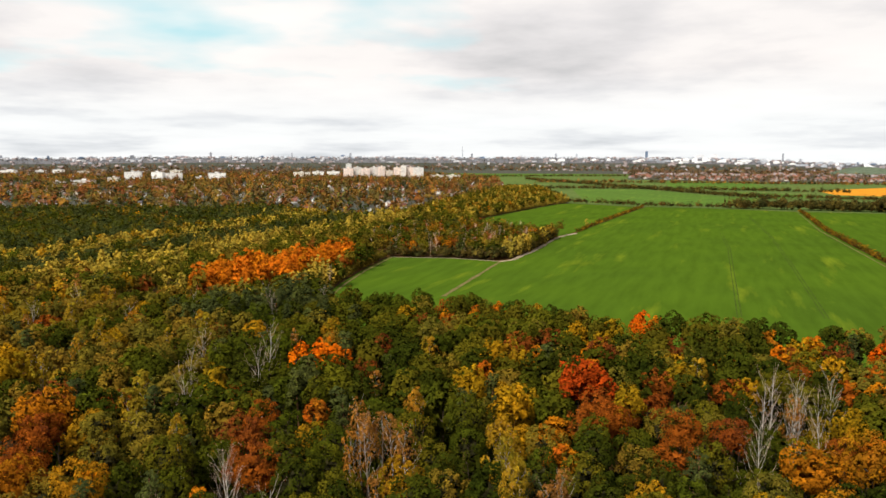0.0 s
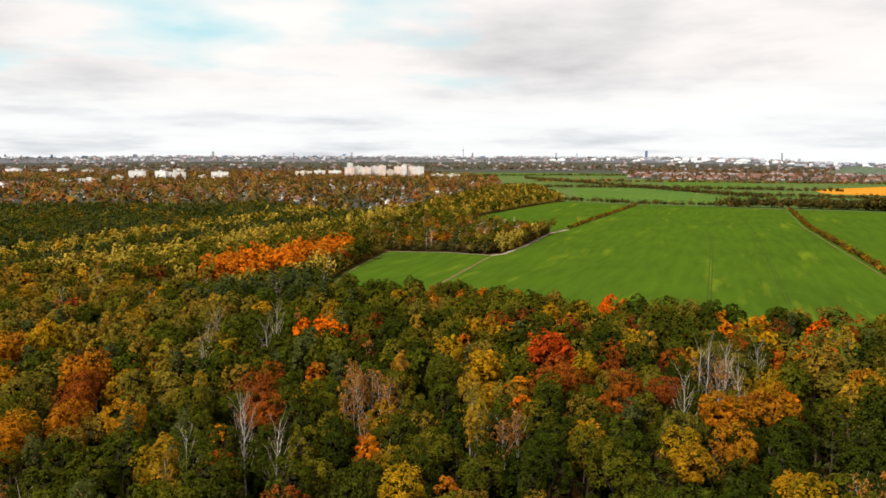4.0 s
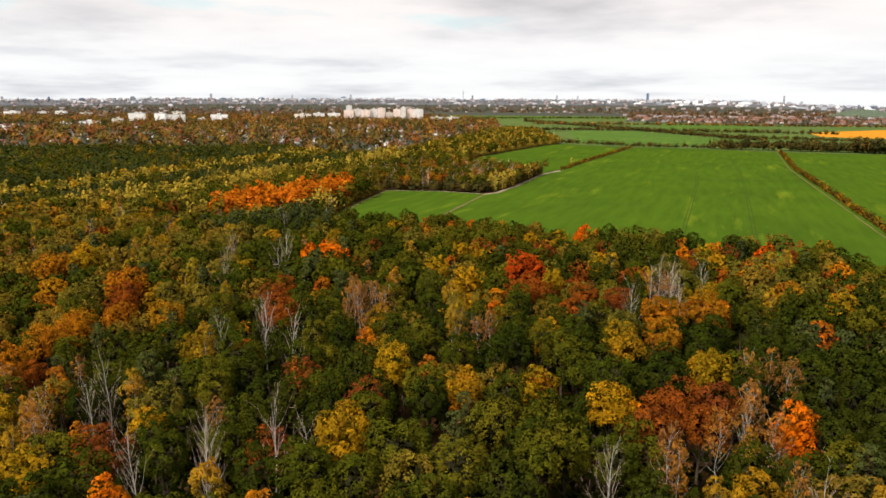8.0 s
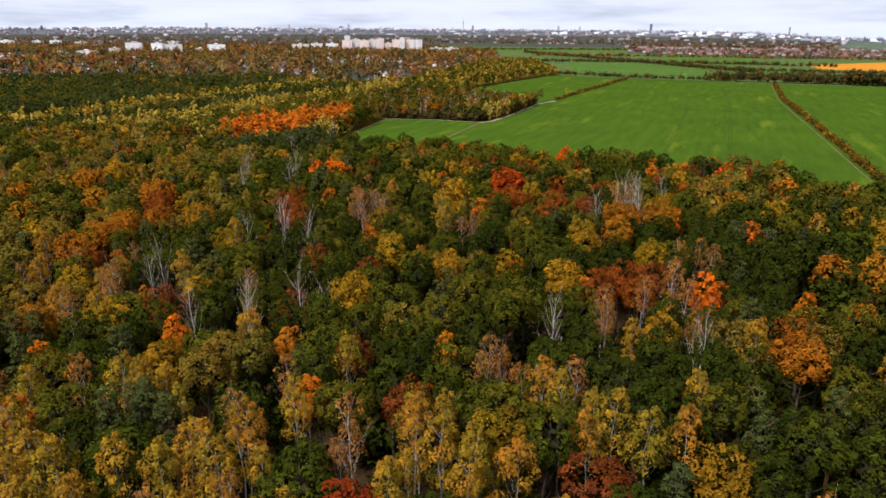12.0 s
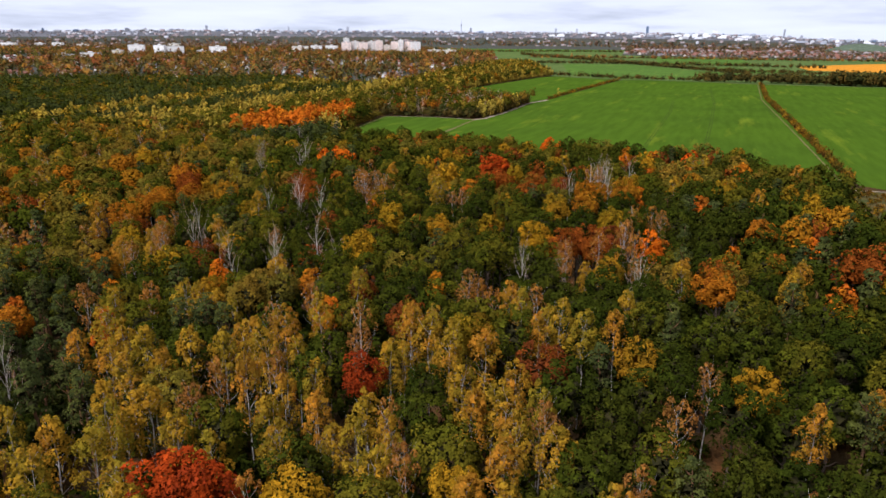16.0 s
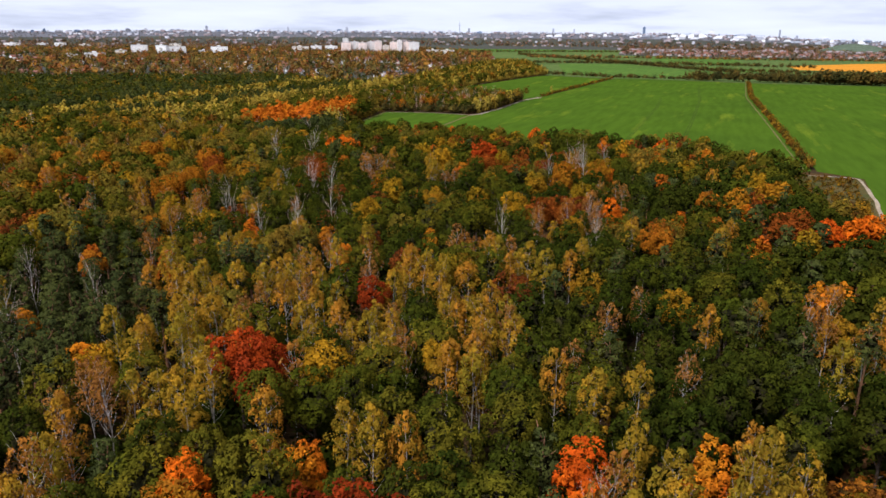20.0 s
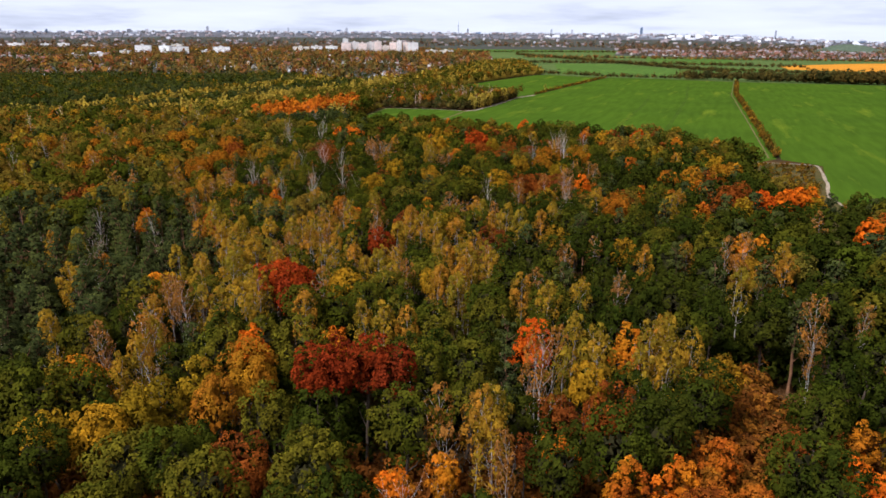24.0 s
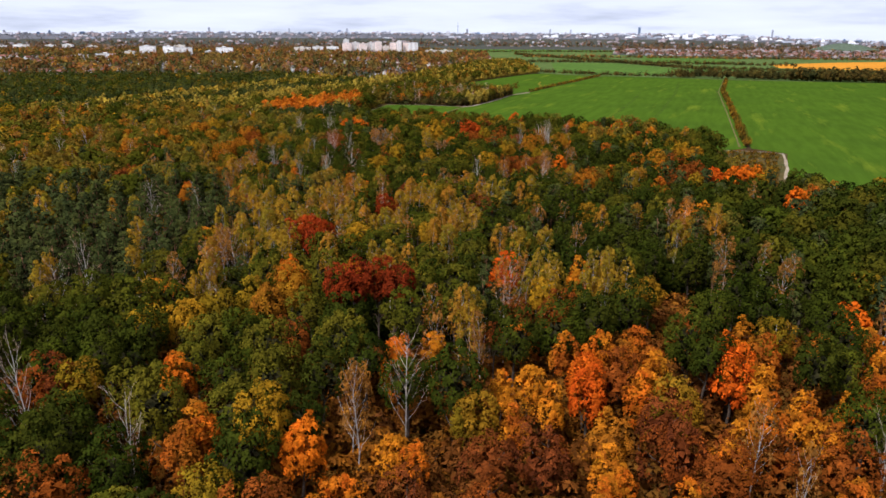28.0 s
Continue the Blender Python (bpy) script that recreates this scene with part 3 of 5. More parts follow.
def rise(x, y):
    """The land is level; its far rim is raised to fit the camera's horizon, less so in the east."""
    t = min(1.0, max(0.0, (math.hypot(x, y + 100) - 3800) / 850))
    if t == 0.0:
        return 0.0
    crest = float(np.interp(math.degrees(math.atan2(x, y + 100)), [-60, -26, -17, 20, 27, 31, 36, 60], [62, 64, 74, 75, 66, 46, 36, 36]))
    return crest * t * t * (3 - 2 * t)


def build_ground():
    rings = [0, 60, 120, 200, 300, 420, 560, 720, 900, 1100, 1350, 1650, 2000, 2400, 2900, 3400, 3900, 4050, 4200, 4350, 4500, 4650, 4900]
    seg = 144
    v = [(0, 0, 0)]
    for r in rings[1:]:
        for s in range(seg):
            a = 2 * math.pi * s / seg
            v.append((r * math.cos(a), r * math.sin(a), rise(r * math.cos(a), r * math.sin(a))))
    f = [(0, 1 + s, 1 + (s + 1) % seg) for s in range(seg)]
    for k in range(len(rings) - 2):
        a0, b0 = 1 + k * seg, 1 + (k + 1) * seg
        for s in range(seg):
            q = (s + 1) % seg
            f += [(a0 + s, b0 + s, b0 + q), (a0 + s, b0 + q, a0 + q)]
    # the outermost ground takes the haze colour
    hazed = np.array([math.hypot(*np.mean([v[i][:2] for i in t], 0)) > 4220 for t in f], np.int32)
    tagged(new("ground", mesh_from("ground", v, f, EARTH_FAR, None, hazed, HAZE_GROUND)), "open country with olive ground cover, grey with haze towards the city", "ground", kind="structure")


def sheet(name, poly, z, material, label, category="field"):
    tris = [t if (poly[t[1]][0] - poly[t[0]][0]) * (poly[t[2]][1] - poly[t[0]][1]) - (poly[t[1]][1] - poly[t[0]][1]) * (poly[t[2]][0] - poly[t[0]][0]) > 0 else t[::-1]
            for t in tessellate_polygon([[Vector((x, y, 0)) for x, y in poly]])]
    me = mesh_from(name, [(x, y, z) for x, y in poly], tris, material)
    return tagged(new(name, me), label, category, kind="structure")


def ribbon(name, line, width, z, material, label, category, wobble=0.4, seed=0, parent=None):
    """A strip of ground along a line, with slightly uneven edges."""
    rng = random.Random(seed)
    pts = []
    for (xa, ya), (xb, yb) in zip(line, line[1:]):
        steps = max(1, int(math.hypot(xb - xa, yb - ya) / 8))
        pts += [(xa + (xb - xa) * s / steps, ya + (yb - ya) * s / steps) for s in range(steps)]
    pts.append(line[-1])
    v, f = [], []
    for i, (x, y) in enumerate(pts):
        (xa, ya), (xb, yb) = pts[max(0, i - 1)], pts[min(len(pts) - 1, i + 1)]
        l = math.hypot(xb - xa, yb - ya)
        nx, ny = -(yb - ya) / l, (xb - xa) / l
        w1, w2 = (width / 2 * (1 + rng.uniform(-wobble, wobble)) for _ in range(2))
        v += [(x - nx * w1, y - ny * w1, z), (x + nx * w2, y + ny * w2, z)]
        if i:
            k = 2 * i
            f += [(k - 2, k, k + 1), (k - 2, k + 1, k - 1)]
    ob = new(name, mesh_from(name, v, f, material))
    if parent is not None:
        ob.parent = parent
        return ob
    return tagged(ob, label, category, kind="structure")


build_ground()
sheet("ground_forest", FOREST, 0.05, LITTER, "forest floor of brown leaf litter and bare soil", "forest floor")
field = sheet("field_main", MAIN_FIELD, 0.14, CROP, "wide bright green winter crop field beside the forest")
field_right = sheet("field_right", RIGHT_FIELD, 0.14, CROP, "bright green winter crop field beyond the hedgerow")
sheet("field_upper", UPPER_FIELD, 0.14, CROP, "bright green crop field behind the copse")
FARMLAND = [(268, 1096), (240, 1600), (332, 2360), (160, 2850), (70, 3850), (1150, 3600), (1000, 3000), (780, 2390), (1045, 2140), (1430, 1985), (2600, 1900), (2600, 400),
            (1400, 562), (624, 863), (532, 902), (436, 975), (356, 1008)]
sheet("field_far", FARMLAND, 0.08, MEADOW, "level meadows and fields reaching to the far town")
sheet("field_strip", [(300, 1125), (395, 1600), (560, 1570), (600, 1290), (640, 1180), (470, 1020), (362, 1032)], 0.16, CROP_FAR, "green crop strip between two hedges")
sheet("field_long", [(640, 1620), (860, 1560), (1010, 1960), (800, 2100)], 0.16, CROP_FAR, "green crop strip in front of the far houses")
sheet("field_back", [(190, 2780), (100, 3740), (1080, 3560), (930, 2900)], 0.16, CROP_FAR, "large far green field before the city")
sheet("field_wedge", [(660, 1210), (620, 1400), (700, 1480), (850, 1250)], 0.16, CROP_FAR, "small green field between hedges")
sheet("field_mustard", [(929, 1516), (1198, 1665), (2000, 1900), (2000, 900), (960, 1235), (850, 1325)], 0.2, STUBBLE, "glowing yellow mustard field beyond the trees")

track_line = [(18, 345), (24, 361), (45, 415), (64, 464), (74, 473), (99, 522), (137, 611), (162, 644)]
ribbon("path_track", track_line[3:], 3.6, 0.22, TRACK, "pale sandy farm track between copse and field", "track", seed=1)
ribbon("path_faint", track_line[:4], 2.2, 0.22, DRY_GRASS, "faint worn path across the green field", "track", seed=2)
ribbon("path_edge", [(-11, 490.5), (33, 482.5), (63, 465.5)], 1.6, 0.22, TRACK, "narrow pale path along the edge of the copse", "track", seed=3)
ribbon("path_corner", [(198, 190), (214, 184), (227, 179), (230, 175), (227, 168), (207, 128), (190, 99), (184, 70)], 1.5, 0.24, TRACK, "pale sandy track turning the corner of the field", "track", seed=4)
ribbon("path_hedge", [(216, 201), (284.5, 363), (405.5, 652), (524.5, 897)], 1.0, 0.22, DRY_GRASS, "worn grass verge along the hedgerow", "verge", seed=5)
ribbon("path_field_side", [(-10, 489), (-26, 428), (-35, 381), (-40, 340)], 1.5, 0.22, DRY_GRASS, "dry grass verge at the forest edge", "verge", seed=6)
ribbon("path_upper", [(80, 793), (135, 890), (238, 1068)], 2.0, 0.22, DRY_GRASS, "dry grass verge at the edge of the wood", "verge", seed=7)
sheet("ground_corner", CORNER_SCRUB, 0.11, ROUGH, "rough brown ground under scrub in the field corner", "rough ground")
for lane, line in enumerate(([(146, 291), (254, 527), (300, 640)], [(183, 286), (255, 440), (330, 604), (420, 820)], [(330, 480), (420, 690)])):
    for side in (-0.95, 0.95):
        ribbon("wheel_track", [(x + side, y) for x, y in line], 0.55, 0.2, WHEEL, "", "", 0.25, 20 + lane, parent=field)

# ---- forest ----
# trees that stand out, by kind
MARKED = []


def mark(kind, spots):
    MARKED.extend((kind, x, y) for x, y in spots)


mark("flame", [(72, 210), (126, 173), (-30, 178), (64, 43), (-24, -84), (22, -83), (-1, -120), (30, -126), (58, -121), (127, -17), (117, 18), (123, 19), (130, 22), (136, 25)])
mark("rust", [(72, 20), (136, 170), (39, 133), (50, 123), (60, 122), (-33, 133), (-28, 109), (48, 51), (43, 47), (51, 48), (-68, 114), (-71, 120), (-112, 96), (109, 30), (108, 21), (113, 30)])
mark("yellow", [(147, 171), (-104, 177), (11, 147), (20, 136), (-1, 72), (26, 61), (-8, 46), (36, 49), (50, 87), (111, 106), (-101, 165), (-8, 42), (14, -9), (-36, -103), (-39, -107)])
mark("orange", [(138, 148), (-38, 29), (-70, 4), (91, 6), (137, 145), (-35, -128), (29, -118), (34, -119), (38, -120), (42, -122), (20, -128), (64, -120), (139, -8)])
mark("red", [(42, 154), (38, 152), (-25, -50), (-21, -50), (-22, -54)])
mark("crimson", [(-4, -23), (-13, -94), (-9, -95), (-5, -95), (-2, -96)])
mark("bare", [(77, 139), (78, 132), (88, 135), (-39, 181), (-58, 182), (-32, 104), (-50, 54), (-19, 41), (-29, 40), (-37, 36), (29, 27), (-38, 166), (75, 126), (-56, 166), (0, -131), (-69, -79)])
mark("salmon", [(-10, 122), (-5, 119), (-12, 109), (59, 49), (73, 61), (72, 66), (-58, 52), (39, 30), (57, 45), (40, 35), (38, -39), (50, 38), (67, 63), (-10, 118), (-3, 113), (-57, 6), (5, -108), (21, -97), (-42, -83), (-44, -62), (-41, -63), (44, -61), (61, -94), (81, -95), (78, -39), (75, -80)])
mark("birch", [(14, 113), (13, 95), (14, 98), (11, -14), (10, -110), (47, -83), (42, -88), (35, -67), (34, -87)])
mark("amber", [(-72, 96), (-78, 138), (-75, 74), (-110, 165), (-93, 132), (-68, 108), (-71, 91), (-122, 98), (123, 64), (130, 69), (107, 51), (-139, 143), (-105, 154), (-24, -91), (-21, -93), (-27, -99), (-74, 88)])
mark("olive", [(-28, 18), (-23, 18), (107, 137), (136, 180), (-89, 38)])
mark("oak", [(83, 167), (160, 129), (160, 115), (0, 40), (6, 56), (21, 34), (44, 16), (53, 12), (66, 66), (-33, -116), (-28, -115), (-11, -119), (-12, -106), (1, -107), (35, -109), (50, -120), (-53, -98), (-48, -94), (-13, -128), (57, -86), (-61, -97)])
mark("alder", [(14, -82), (20, -116), (-51, -116), (8, -131)])
mark("alder", [(-55, -110), (-45, -113), (-6, -125), (-44, -146), (-37, -154), (-46, -150), (-21, -152), (67, -129), (79, -120), (16, 28), (43, 6), (35, -3), (40, -5), (-54, 29), (-47, 27), (-20, 105), (25, 83), (83, 86), (62, 145), (-7, 73), (10, 101), (-49, 140), (-5, 170), (31, 168), (31, 115), (-23, 115), (74, 166), (58, 162)])
mark("oak", [(-23, -121), (-35, -138), (51, -125), (-6, 32), (16, 48), (20, 39), (26, 39), (42, 11), (56, 8), (50, 7), (16, -5), (20, -8), (-14, 33), (1, 82), (71, 91), (9, 129), (-45, 116)])
mark("orange", [(-28, -146), (-29, -150), (40, -129), (58, -132), (57, -143), (-12, 5), (97, 89)])
mark("flame", [(-14, -150), (29, -132), (54, -129), (89, -108)])
mark("yellow", [(-20, -145), (-99, 171), (49, 82), (11, 59), (60, 66), (12, 152), (21, 178)])
mark("salmon", [(-7, -140), (-58, 48), (15, 12), (-5, -7), (72, 123), (-12, 129)])
mark("bare", [(-35, -150), (-56, -135), (-28, 36), (52, 17), (-38, 87), (-30, 98), (-23, 89), (-51, 62), (73, 135), (75, 117), (59, 110)])
mark("rust", [(-54, -129), (-41, -159), (-17, -160), (37, -147), (38, -142), (42, -154), (57, -155), (2, 3), (-73, 129), (51, 177), (33, 128), (-33, 126), (-30, 115)])
mark("pine", [(-46, 68), (-40, 63), (-38, -2), (-33, -1), (-29, -4), (-26, 159), (-27, 149)])
mark("amber", [(67, 10), (99, 57), (-105, 164), (-72, 101), (-55, 103), (59, 87), (107, 120), (-76, 142), (63, 103), (66, 101), (78, 109)])
mark("olive", [(72, 14), (-29, 13), (52, 94), (103, 133), (5, 201)])
mark("birch", [(62, 18), (26, -10), (30, -7), (33, -12), (40, -10), (-13, -3), (-7, 13), (-40, -12), (-27, -14), (-23, -12), (-19, -7), (-49, -6), (4, -8), (6, -11), (9, -18), (15, -17), (22, 3), (24, -2), (-41, 83), (-1, 133)])
mark("flame", [(-26, 177), (-22, 176)])
LEADERS = len(MARKED)
mark("oak", [(159, 131), (126, 47), (152, 125), (-12, -124), (-4, -120), (-16, -81), (12, -89), (31, -34), (-25, -119), (-30, -81), (-12, -113), (-33, -118), (38, -29), (-24, -74), (8, -77), (49, -35), (-10, -17), (-1, -67), (-7, -106), (58, -35), (-27, -109), (17, -69), (-46, -115), (21, -117), (-35, -110), (-1, -102), (-19, -62), (-1, -60), (-12, -59), (43, -71), (-45, -143), (6, -63), (-5, -96), (47, -17), (17, -63), (46, -120), (-24, -63), (-51, -108), (-38, -137), (28, -111), (-23, -96), (67, -26), (50, -66), (-49, -137), (31, -59)])
mark("oak", [(35, -110), (-13, 64), (55, -13), (62, -16), (14, 1), (21, 64), (9, -133), (-24, 64), (10, -98), (-55, -101), (-5, 67), (-44, -94), (41, -58), (-9, 4), (57, -59), (-22, 5), (41, 65), (-53, -94), (-51, -58), (-45, 0), (62, -61), (45, 4), (57, -57), (2, 75), (-35, 71), (-59, -91), (69, -6), (29, -43), (60, -107), (0, 12), (53, 69), (54, 6), (-55, 68), (-29, 77), (12, 80), (-19, 79), (35, 10), (-49, 74), (-7, 83), (60, -48), (-40, 77), (-24, -36), (70, 3), (52, 9), (35, 81)])
mark("oak", [(1, 85), (4, -30), (21, 84), (72, -105), (-16, 86), (33, 19), (48, 16), (71, -95), (-11, 24), (-54, 15), (6, 28), (73, -42), (73, 8), (-64, 79), (40, 89), (73, -127), (25, 92), (-59, 83), (43, 29), (67, 84), (76, -34), (1, 38), (18, 37), (-50, 93), (32, 37), (52, 32), (75, -66), (77, -117), (29, 101), (-61, 93), (73, 90), (43, -51), (-72, 28), (24, 46), (92, -72), (91, -31), (-18, 106), (53, 100), (-59, 99), (80, -60), (98, -31), (74, 96), (-42, 111), (33, 116), (91, -53)])
mark("oak", [(99, -57), (-37, 119), (-27, 132), (-1, 136), (-45, 138), (67, 132), (7, 146), (94, 130), (-3, 153), (51, 150), (92, 140), (57, 157), (106, 134), (83, 162), (110, 114), (105, 170), (81, 185), (89, 181), (132, 135), (56, 206), (98, 189), (81, 205), (112, 198), (36, 230)])
mark("yellow", [(-24, -157), (42, -16), (-41, -102), (-37, -96), (-11, -52), (-26, 15), (51, -39), (63, 75), (-38, 19), (-43, 87), (-30, -92), (48, 24), (70, -113), (-3, 106), (-52, 35), (-8, 47), (19, 128), (22, 143), (50, 148), (29, 175), (-97, 167), (27, 183), (-106, 181), (2, 202), (-48, 204), (-2, 224)])
mark("olive", [(-51, 125), (-86, 114), (-80, 122), (-63, 130), (-86, 127), (-77, 136), (-56, 150), (8, 175), (114, 140), (-84, 172), (-61, 194), (-71, 194), (-119, 180), (-78, 195), (-87, 195), (108, 153), (118, 162)])
mark("orange", [(-8, -155), (-11, -76), (-29, -148), (-2, -143), (-21, -142), (27, -150), (-29, -141), (55, -78), (3, -131), (-20, -93), (46, -146), (-27, -92), (59, -151), (13, 66), (-37, -127), (20, -129), (38, -133), (2, 8), (27, 68), (55, -142), (-14, 7), (-1, -114), (-52, 1), (28, -120), (-54, -82), (-63, 68), (-23, 82), (34, -118), (-53, -43), (59, -128), (80, -94), (81, -126), (-39, 32), (52, 93), (94, 10), (-63, 27), (-72, -24), (90, -23), (91, 32), (96, -20), (-75, 104), (70, 49), (-58, 113), (82, 110), (77, 114)])
mark("orange", [(-73, 8), (105, 43), (114, 116), (-100, 149), (52, 178), (127, 125), (-113, 178)])
mark("flame", [(119, 23), (124, 23), (130, 24), (135, 25), (-14, -147), (29, -131), (-24, -80), (22, -82), (56, -122), (89, -107), (-29, 178), (110, 138), (70, 203)])
mark("rust", [(128, 72), (117, 59), (109, 25), (45, 51), (52, 54), (57, 56), (-18, -159), (0, -155), (-37, -159), (-21, -112), (-46, -158), (25, -18), (11, -149), (19, -148), (44, -154), (36, -149), (52, -153), (29, -104), (52, -148), (39, -136), (-17, 70), (52, 61), (-54, -128), (36, -125), (49, -126), (53, 78), (63, 8), (-26, 89), (-27, 100), (75, 25), (-21, 46), (43, 47), (49, 47), (-28, 117), (58, 117), (-64, 115), (105, 35), (-70, 115), (57, 122), (42, 127), (49, 127), (-33, 130), (41, 137), (-74, 133), (40, 143)])
mark("rust", [(105, 115), (-81, 149), (128, 141)])
mark("birch", [(16, -34), (12, -33), (-10, -32), (22, -31), (15, -29), (-3, -76), (26, -91), (12, -25), (2, -76), (-33, -32), (31, -91), (-21, -26), (-37, -33), (-6, -71), (-17, -71), (-12, -22), (-42, -79), (39, -91), (14, -20), (43, -92), (6, -18), (46, -91), (32, -77), (-29, -67), (2, -13), (45, -85), (-20, -15), (-39, -22), (-26, -17), (-34, -67), (50, -85), (-36, -18), (12, -113), (34, -68), (4, -8), (-33, -13), (-34, -60), (-26, -8), (18, -5), (12, -59), (14, -107), (-46, -14), (-4, -58), (-31, -62)])
mark("birch", [(-24, -5), (-9, -58), (-41, -9), (14, -55), (-39, -60), (26, -56), (29, 1), (44, 0), (-2, -47), (-43, -85), (20, -46), (-31, -48), (-4, -42), (73, -57), (16, -41), (-8, 12), (34, -85), (70, -58), (75, 62), (57, -97), (-36, -37), (60, -95), (-45, -37), (47, -77), (-49, -37), (29, -66), (82, 9), (86, -49), (14, 96), (67, 21), (86, 16), (14, 108), (-39, -39), (69, 103), (16, 120)])
mark("salmon", [(0, -36), (39, -36), (-29, -29), (9, -17), (-27, -21), (28, -20), (-43, -75), (-8, -137), (50, -25), (6, -111), (11, -11), (-7, -9), (32, -62), (-42, -62), (0, -58), (-48, -63), (34, -6), (-45, -61), (25, -4), (38, -6), (-14, 0), (46, -63), (-16, -54), (19, 4), (19, -97), (-44, -56), (2, -48), (66, -9), (28, 8), (-40, -84), (-49, -83), (-45, -80), (15, 10), (26, -85), (66, 64), (18, 14), (38, -42), (-48, 11), (73, 66), (-56, 11), (82, -49), (79, -43), (72, -85), (19, 95), (79, -38)])
mark("salmon", [(59, 88), (41, 35), (22, 101), (-9, 105), (58, 39), (-2, 108), (36, -3), (55, 43), (-60, 51), (-9, 121), (-8, 125)])
mark("pine", [(-21, -153), (-52, -17), (-53, -62), (-31, 1), (-52, -4), (-35, 3), (-57, -61), (-44, 71), (-61, 4), (-57, -45), (-62, -43), (-63, -72), (-46, 21), (-71, -70), (-60, -64), (-46, -23), (-71, 16), (-74, -32), (84, 83), (-73, -58), (-72, -60), (83, 92), (-65, -52), (-55, -8), (87, 92), (-79, 32), (-84, -52), (-82, -4), (-17, 145), (-26, 146), (-24, 152), (-19, 187), (-54, 189), (-19, 228), (-29, 229)])
mark("scrub", [(54, -86), (60, -86), (59, -82), (65, -78), (61, -75)])
GROVE = [(-109, 354), (-107, 372), (-98, 404), (-80, 419), (-63, 446), (-46, 474), (-31, 464), (-35, 432), (-52, 396), (-68, 368), (-84, 347), (-100, 341)]
GROVE_FRONT = [(-128, 268), (-120, 352), (-100, 341), (-84, 347), (-68, 368), (-35, 432), (-44, 340), (-56, 276)]
COPSE = [(-25, 496), (33, 488), (62, 471), (97, 527), (136, 616), (122, 612), (74, 705), (20, 690), (-30, 640)]


CLEARING = [(54, -71), (70, -71), (70, -89), (62, -104), (47, -112), (44, -102), (53, -97), (54, -87)]


def pick(rng, weights):
    total = sum(w for _, w in weights)
    u = rng.random() * total
    for name, w in weights:
        u -= w
        if u <= 0:
            return name
    return weights[0][0]


def kind_at(rng, x, y):
    wave = noise.noise((x * 0.022, y * 0.022, 3.0)) + 0.4 * noise.noise((x * 0.06, y * 0.06, 9.0))
    if inside(x, y, GROVE):
        return "grove"
    if inside(x, y, CLEARING):
        return "scrub"
    if inside(x, y, CORNER_SCRUB):
        return "scrub"
    if inside(x, y, COPSE):
        return pick(rng, [("oak", 30), ("alder", 14), ("olive", 26), ("pine", 8), ("amber", 5), ("bare", 8), ("rust", 6), ("salmon", 4)])
    if y > 190 and x > -30 and y < 300:
        return pick(rng, [("oak", 74), ("olive", 14), ("yellow", 7), ("orange", 2), ("rust", 3)])
    if y > 325 or (x < -150 and y > 300):
        s = -0.91 * x + 0.42 * y + 9 * noise.noise((x * 0.02, y * 0.02, 0.5))
        if y > 760 and s < 460:
            return pick(rng, [("young", 34), ("yellow", 5), ("olive", 24), ("oak", 24), ("amber", 5), ("alder", 12)])
        if s < 195:
            return pick(rng, [("young", 60), ("olive", 25), ("bare", 8), ("oak", 7)])
        if s < 296:
            return pick(rng, [("oak", 48), ("olive", 32 + 20 * wave), ("young", 16), ("rust", 2)])
        if s < 334:
            return pick(rng, [("young", 74), ("olive", 16), ("oak", 10)])
        if s < 374:
            return pick(rng, [("pine", 50), ("alder", 14), ("oak", 20), ("olive", 12), ("young", 6)])
        if s < 424:
            return pick(rng, [("young", 58 + 20 * wave), ("olive", 20), ("oak", 20 - 20 * wave), ("yellow", 3)])
        if s < 450:
            return pick(rng, [("pine", 76), ("alder", 12), ("oak", 12)])
        return pick(rng, [("oak", 16), ("alder", 24), ("pine", 52 + 40 * wave), ("olive", 8 - 26 * wave), ("yellow", 1.5), ("rust", 1)])
    if -84 < x < -30 and 225 < y < 300:
        return pick(rng, [("pine", 70), ("oak", 26), ("bare", 2)])
    if -145 < x < -52 and -88 < y < 34:
        return pick(rng, [("pine", 72), ("oak", 14), ("birch", 10), ("bare", 1)])
    if x > 15 and 110 <= y <= 190:
        return pick(rng, [("oak", 42), ("alder", 10), ("olive", 18), ("yellow", 10), ("rust", 8), ("orange", 6), ("birch", 3), ("pine", 3)])
    if x > 28 and -75 < y < 110:
        return pick(rng, [("oak", 34), ("alder", 52), ("olive", 3), ("yellow", 3), ("birch", 2.5), ("salmon", 1), ("orange", 1), ("pine", 9)])
    if -56 < x < 54 and -62 < y < 16:
        return pick(rng, [("birch", 24 - 22 * wave), ("oak", 38 + 24 * wave), ("alder", 12), ("yellow", 9), ("olive", 4), ("bare", 0.5), ("salmon", 3)])
    if y < -138 and x <= -8:
        return pick(rng, [("alder", 34), ("oak", 20), ("orange", 16), ("rust", 10), ("scrub", 20), ("bare", 3)])
    if y < -108 and x > -8:
        return pick(rng, [("orange", 30), ("rust", 12), ("yellow", 3), ("oak", 5), ("scrub", 52), ("bare", 1.5), ("salmon", 2)])
    if y < -86 and x < 0:
        return pick(rng, [("oak", 64), ("alder", 16), ("birch", 6), ("yellow", 7), ("orange", 5)])
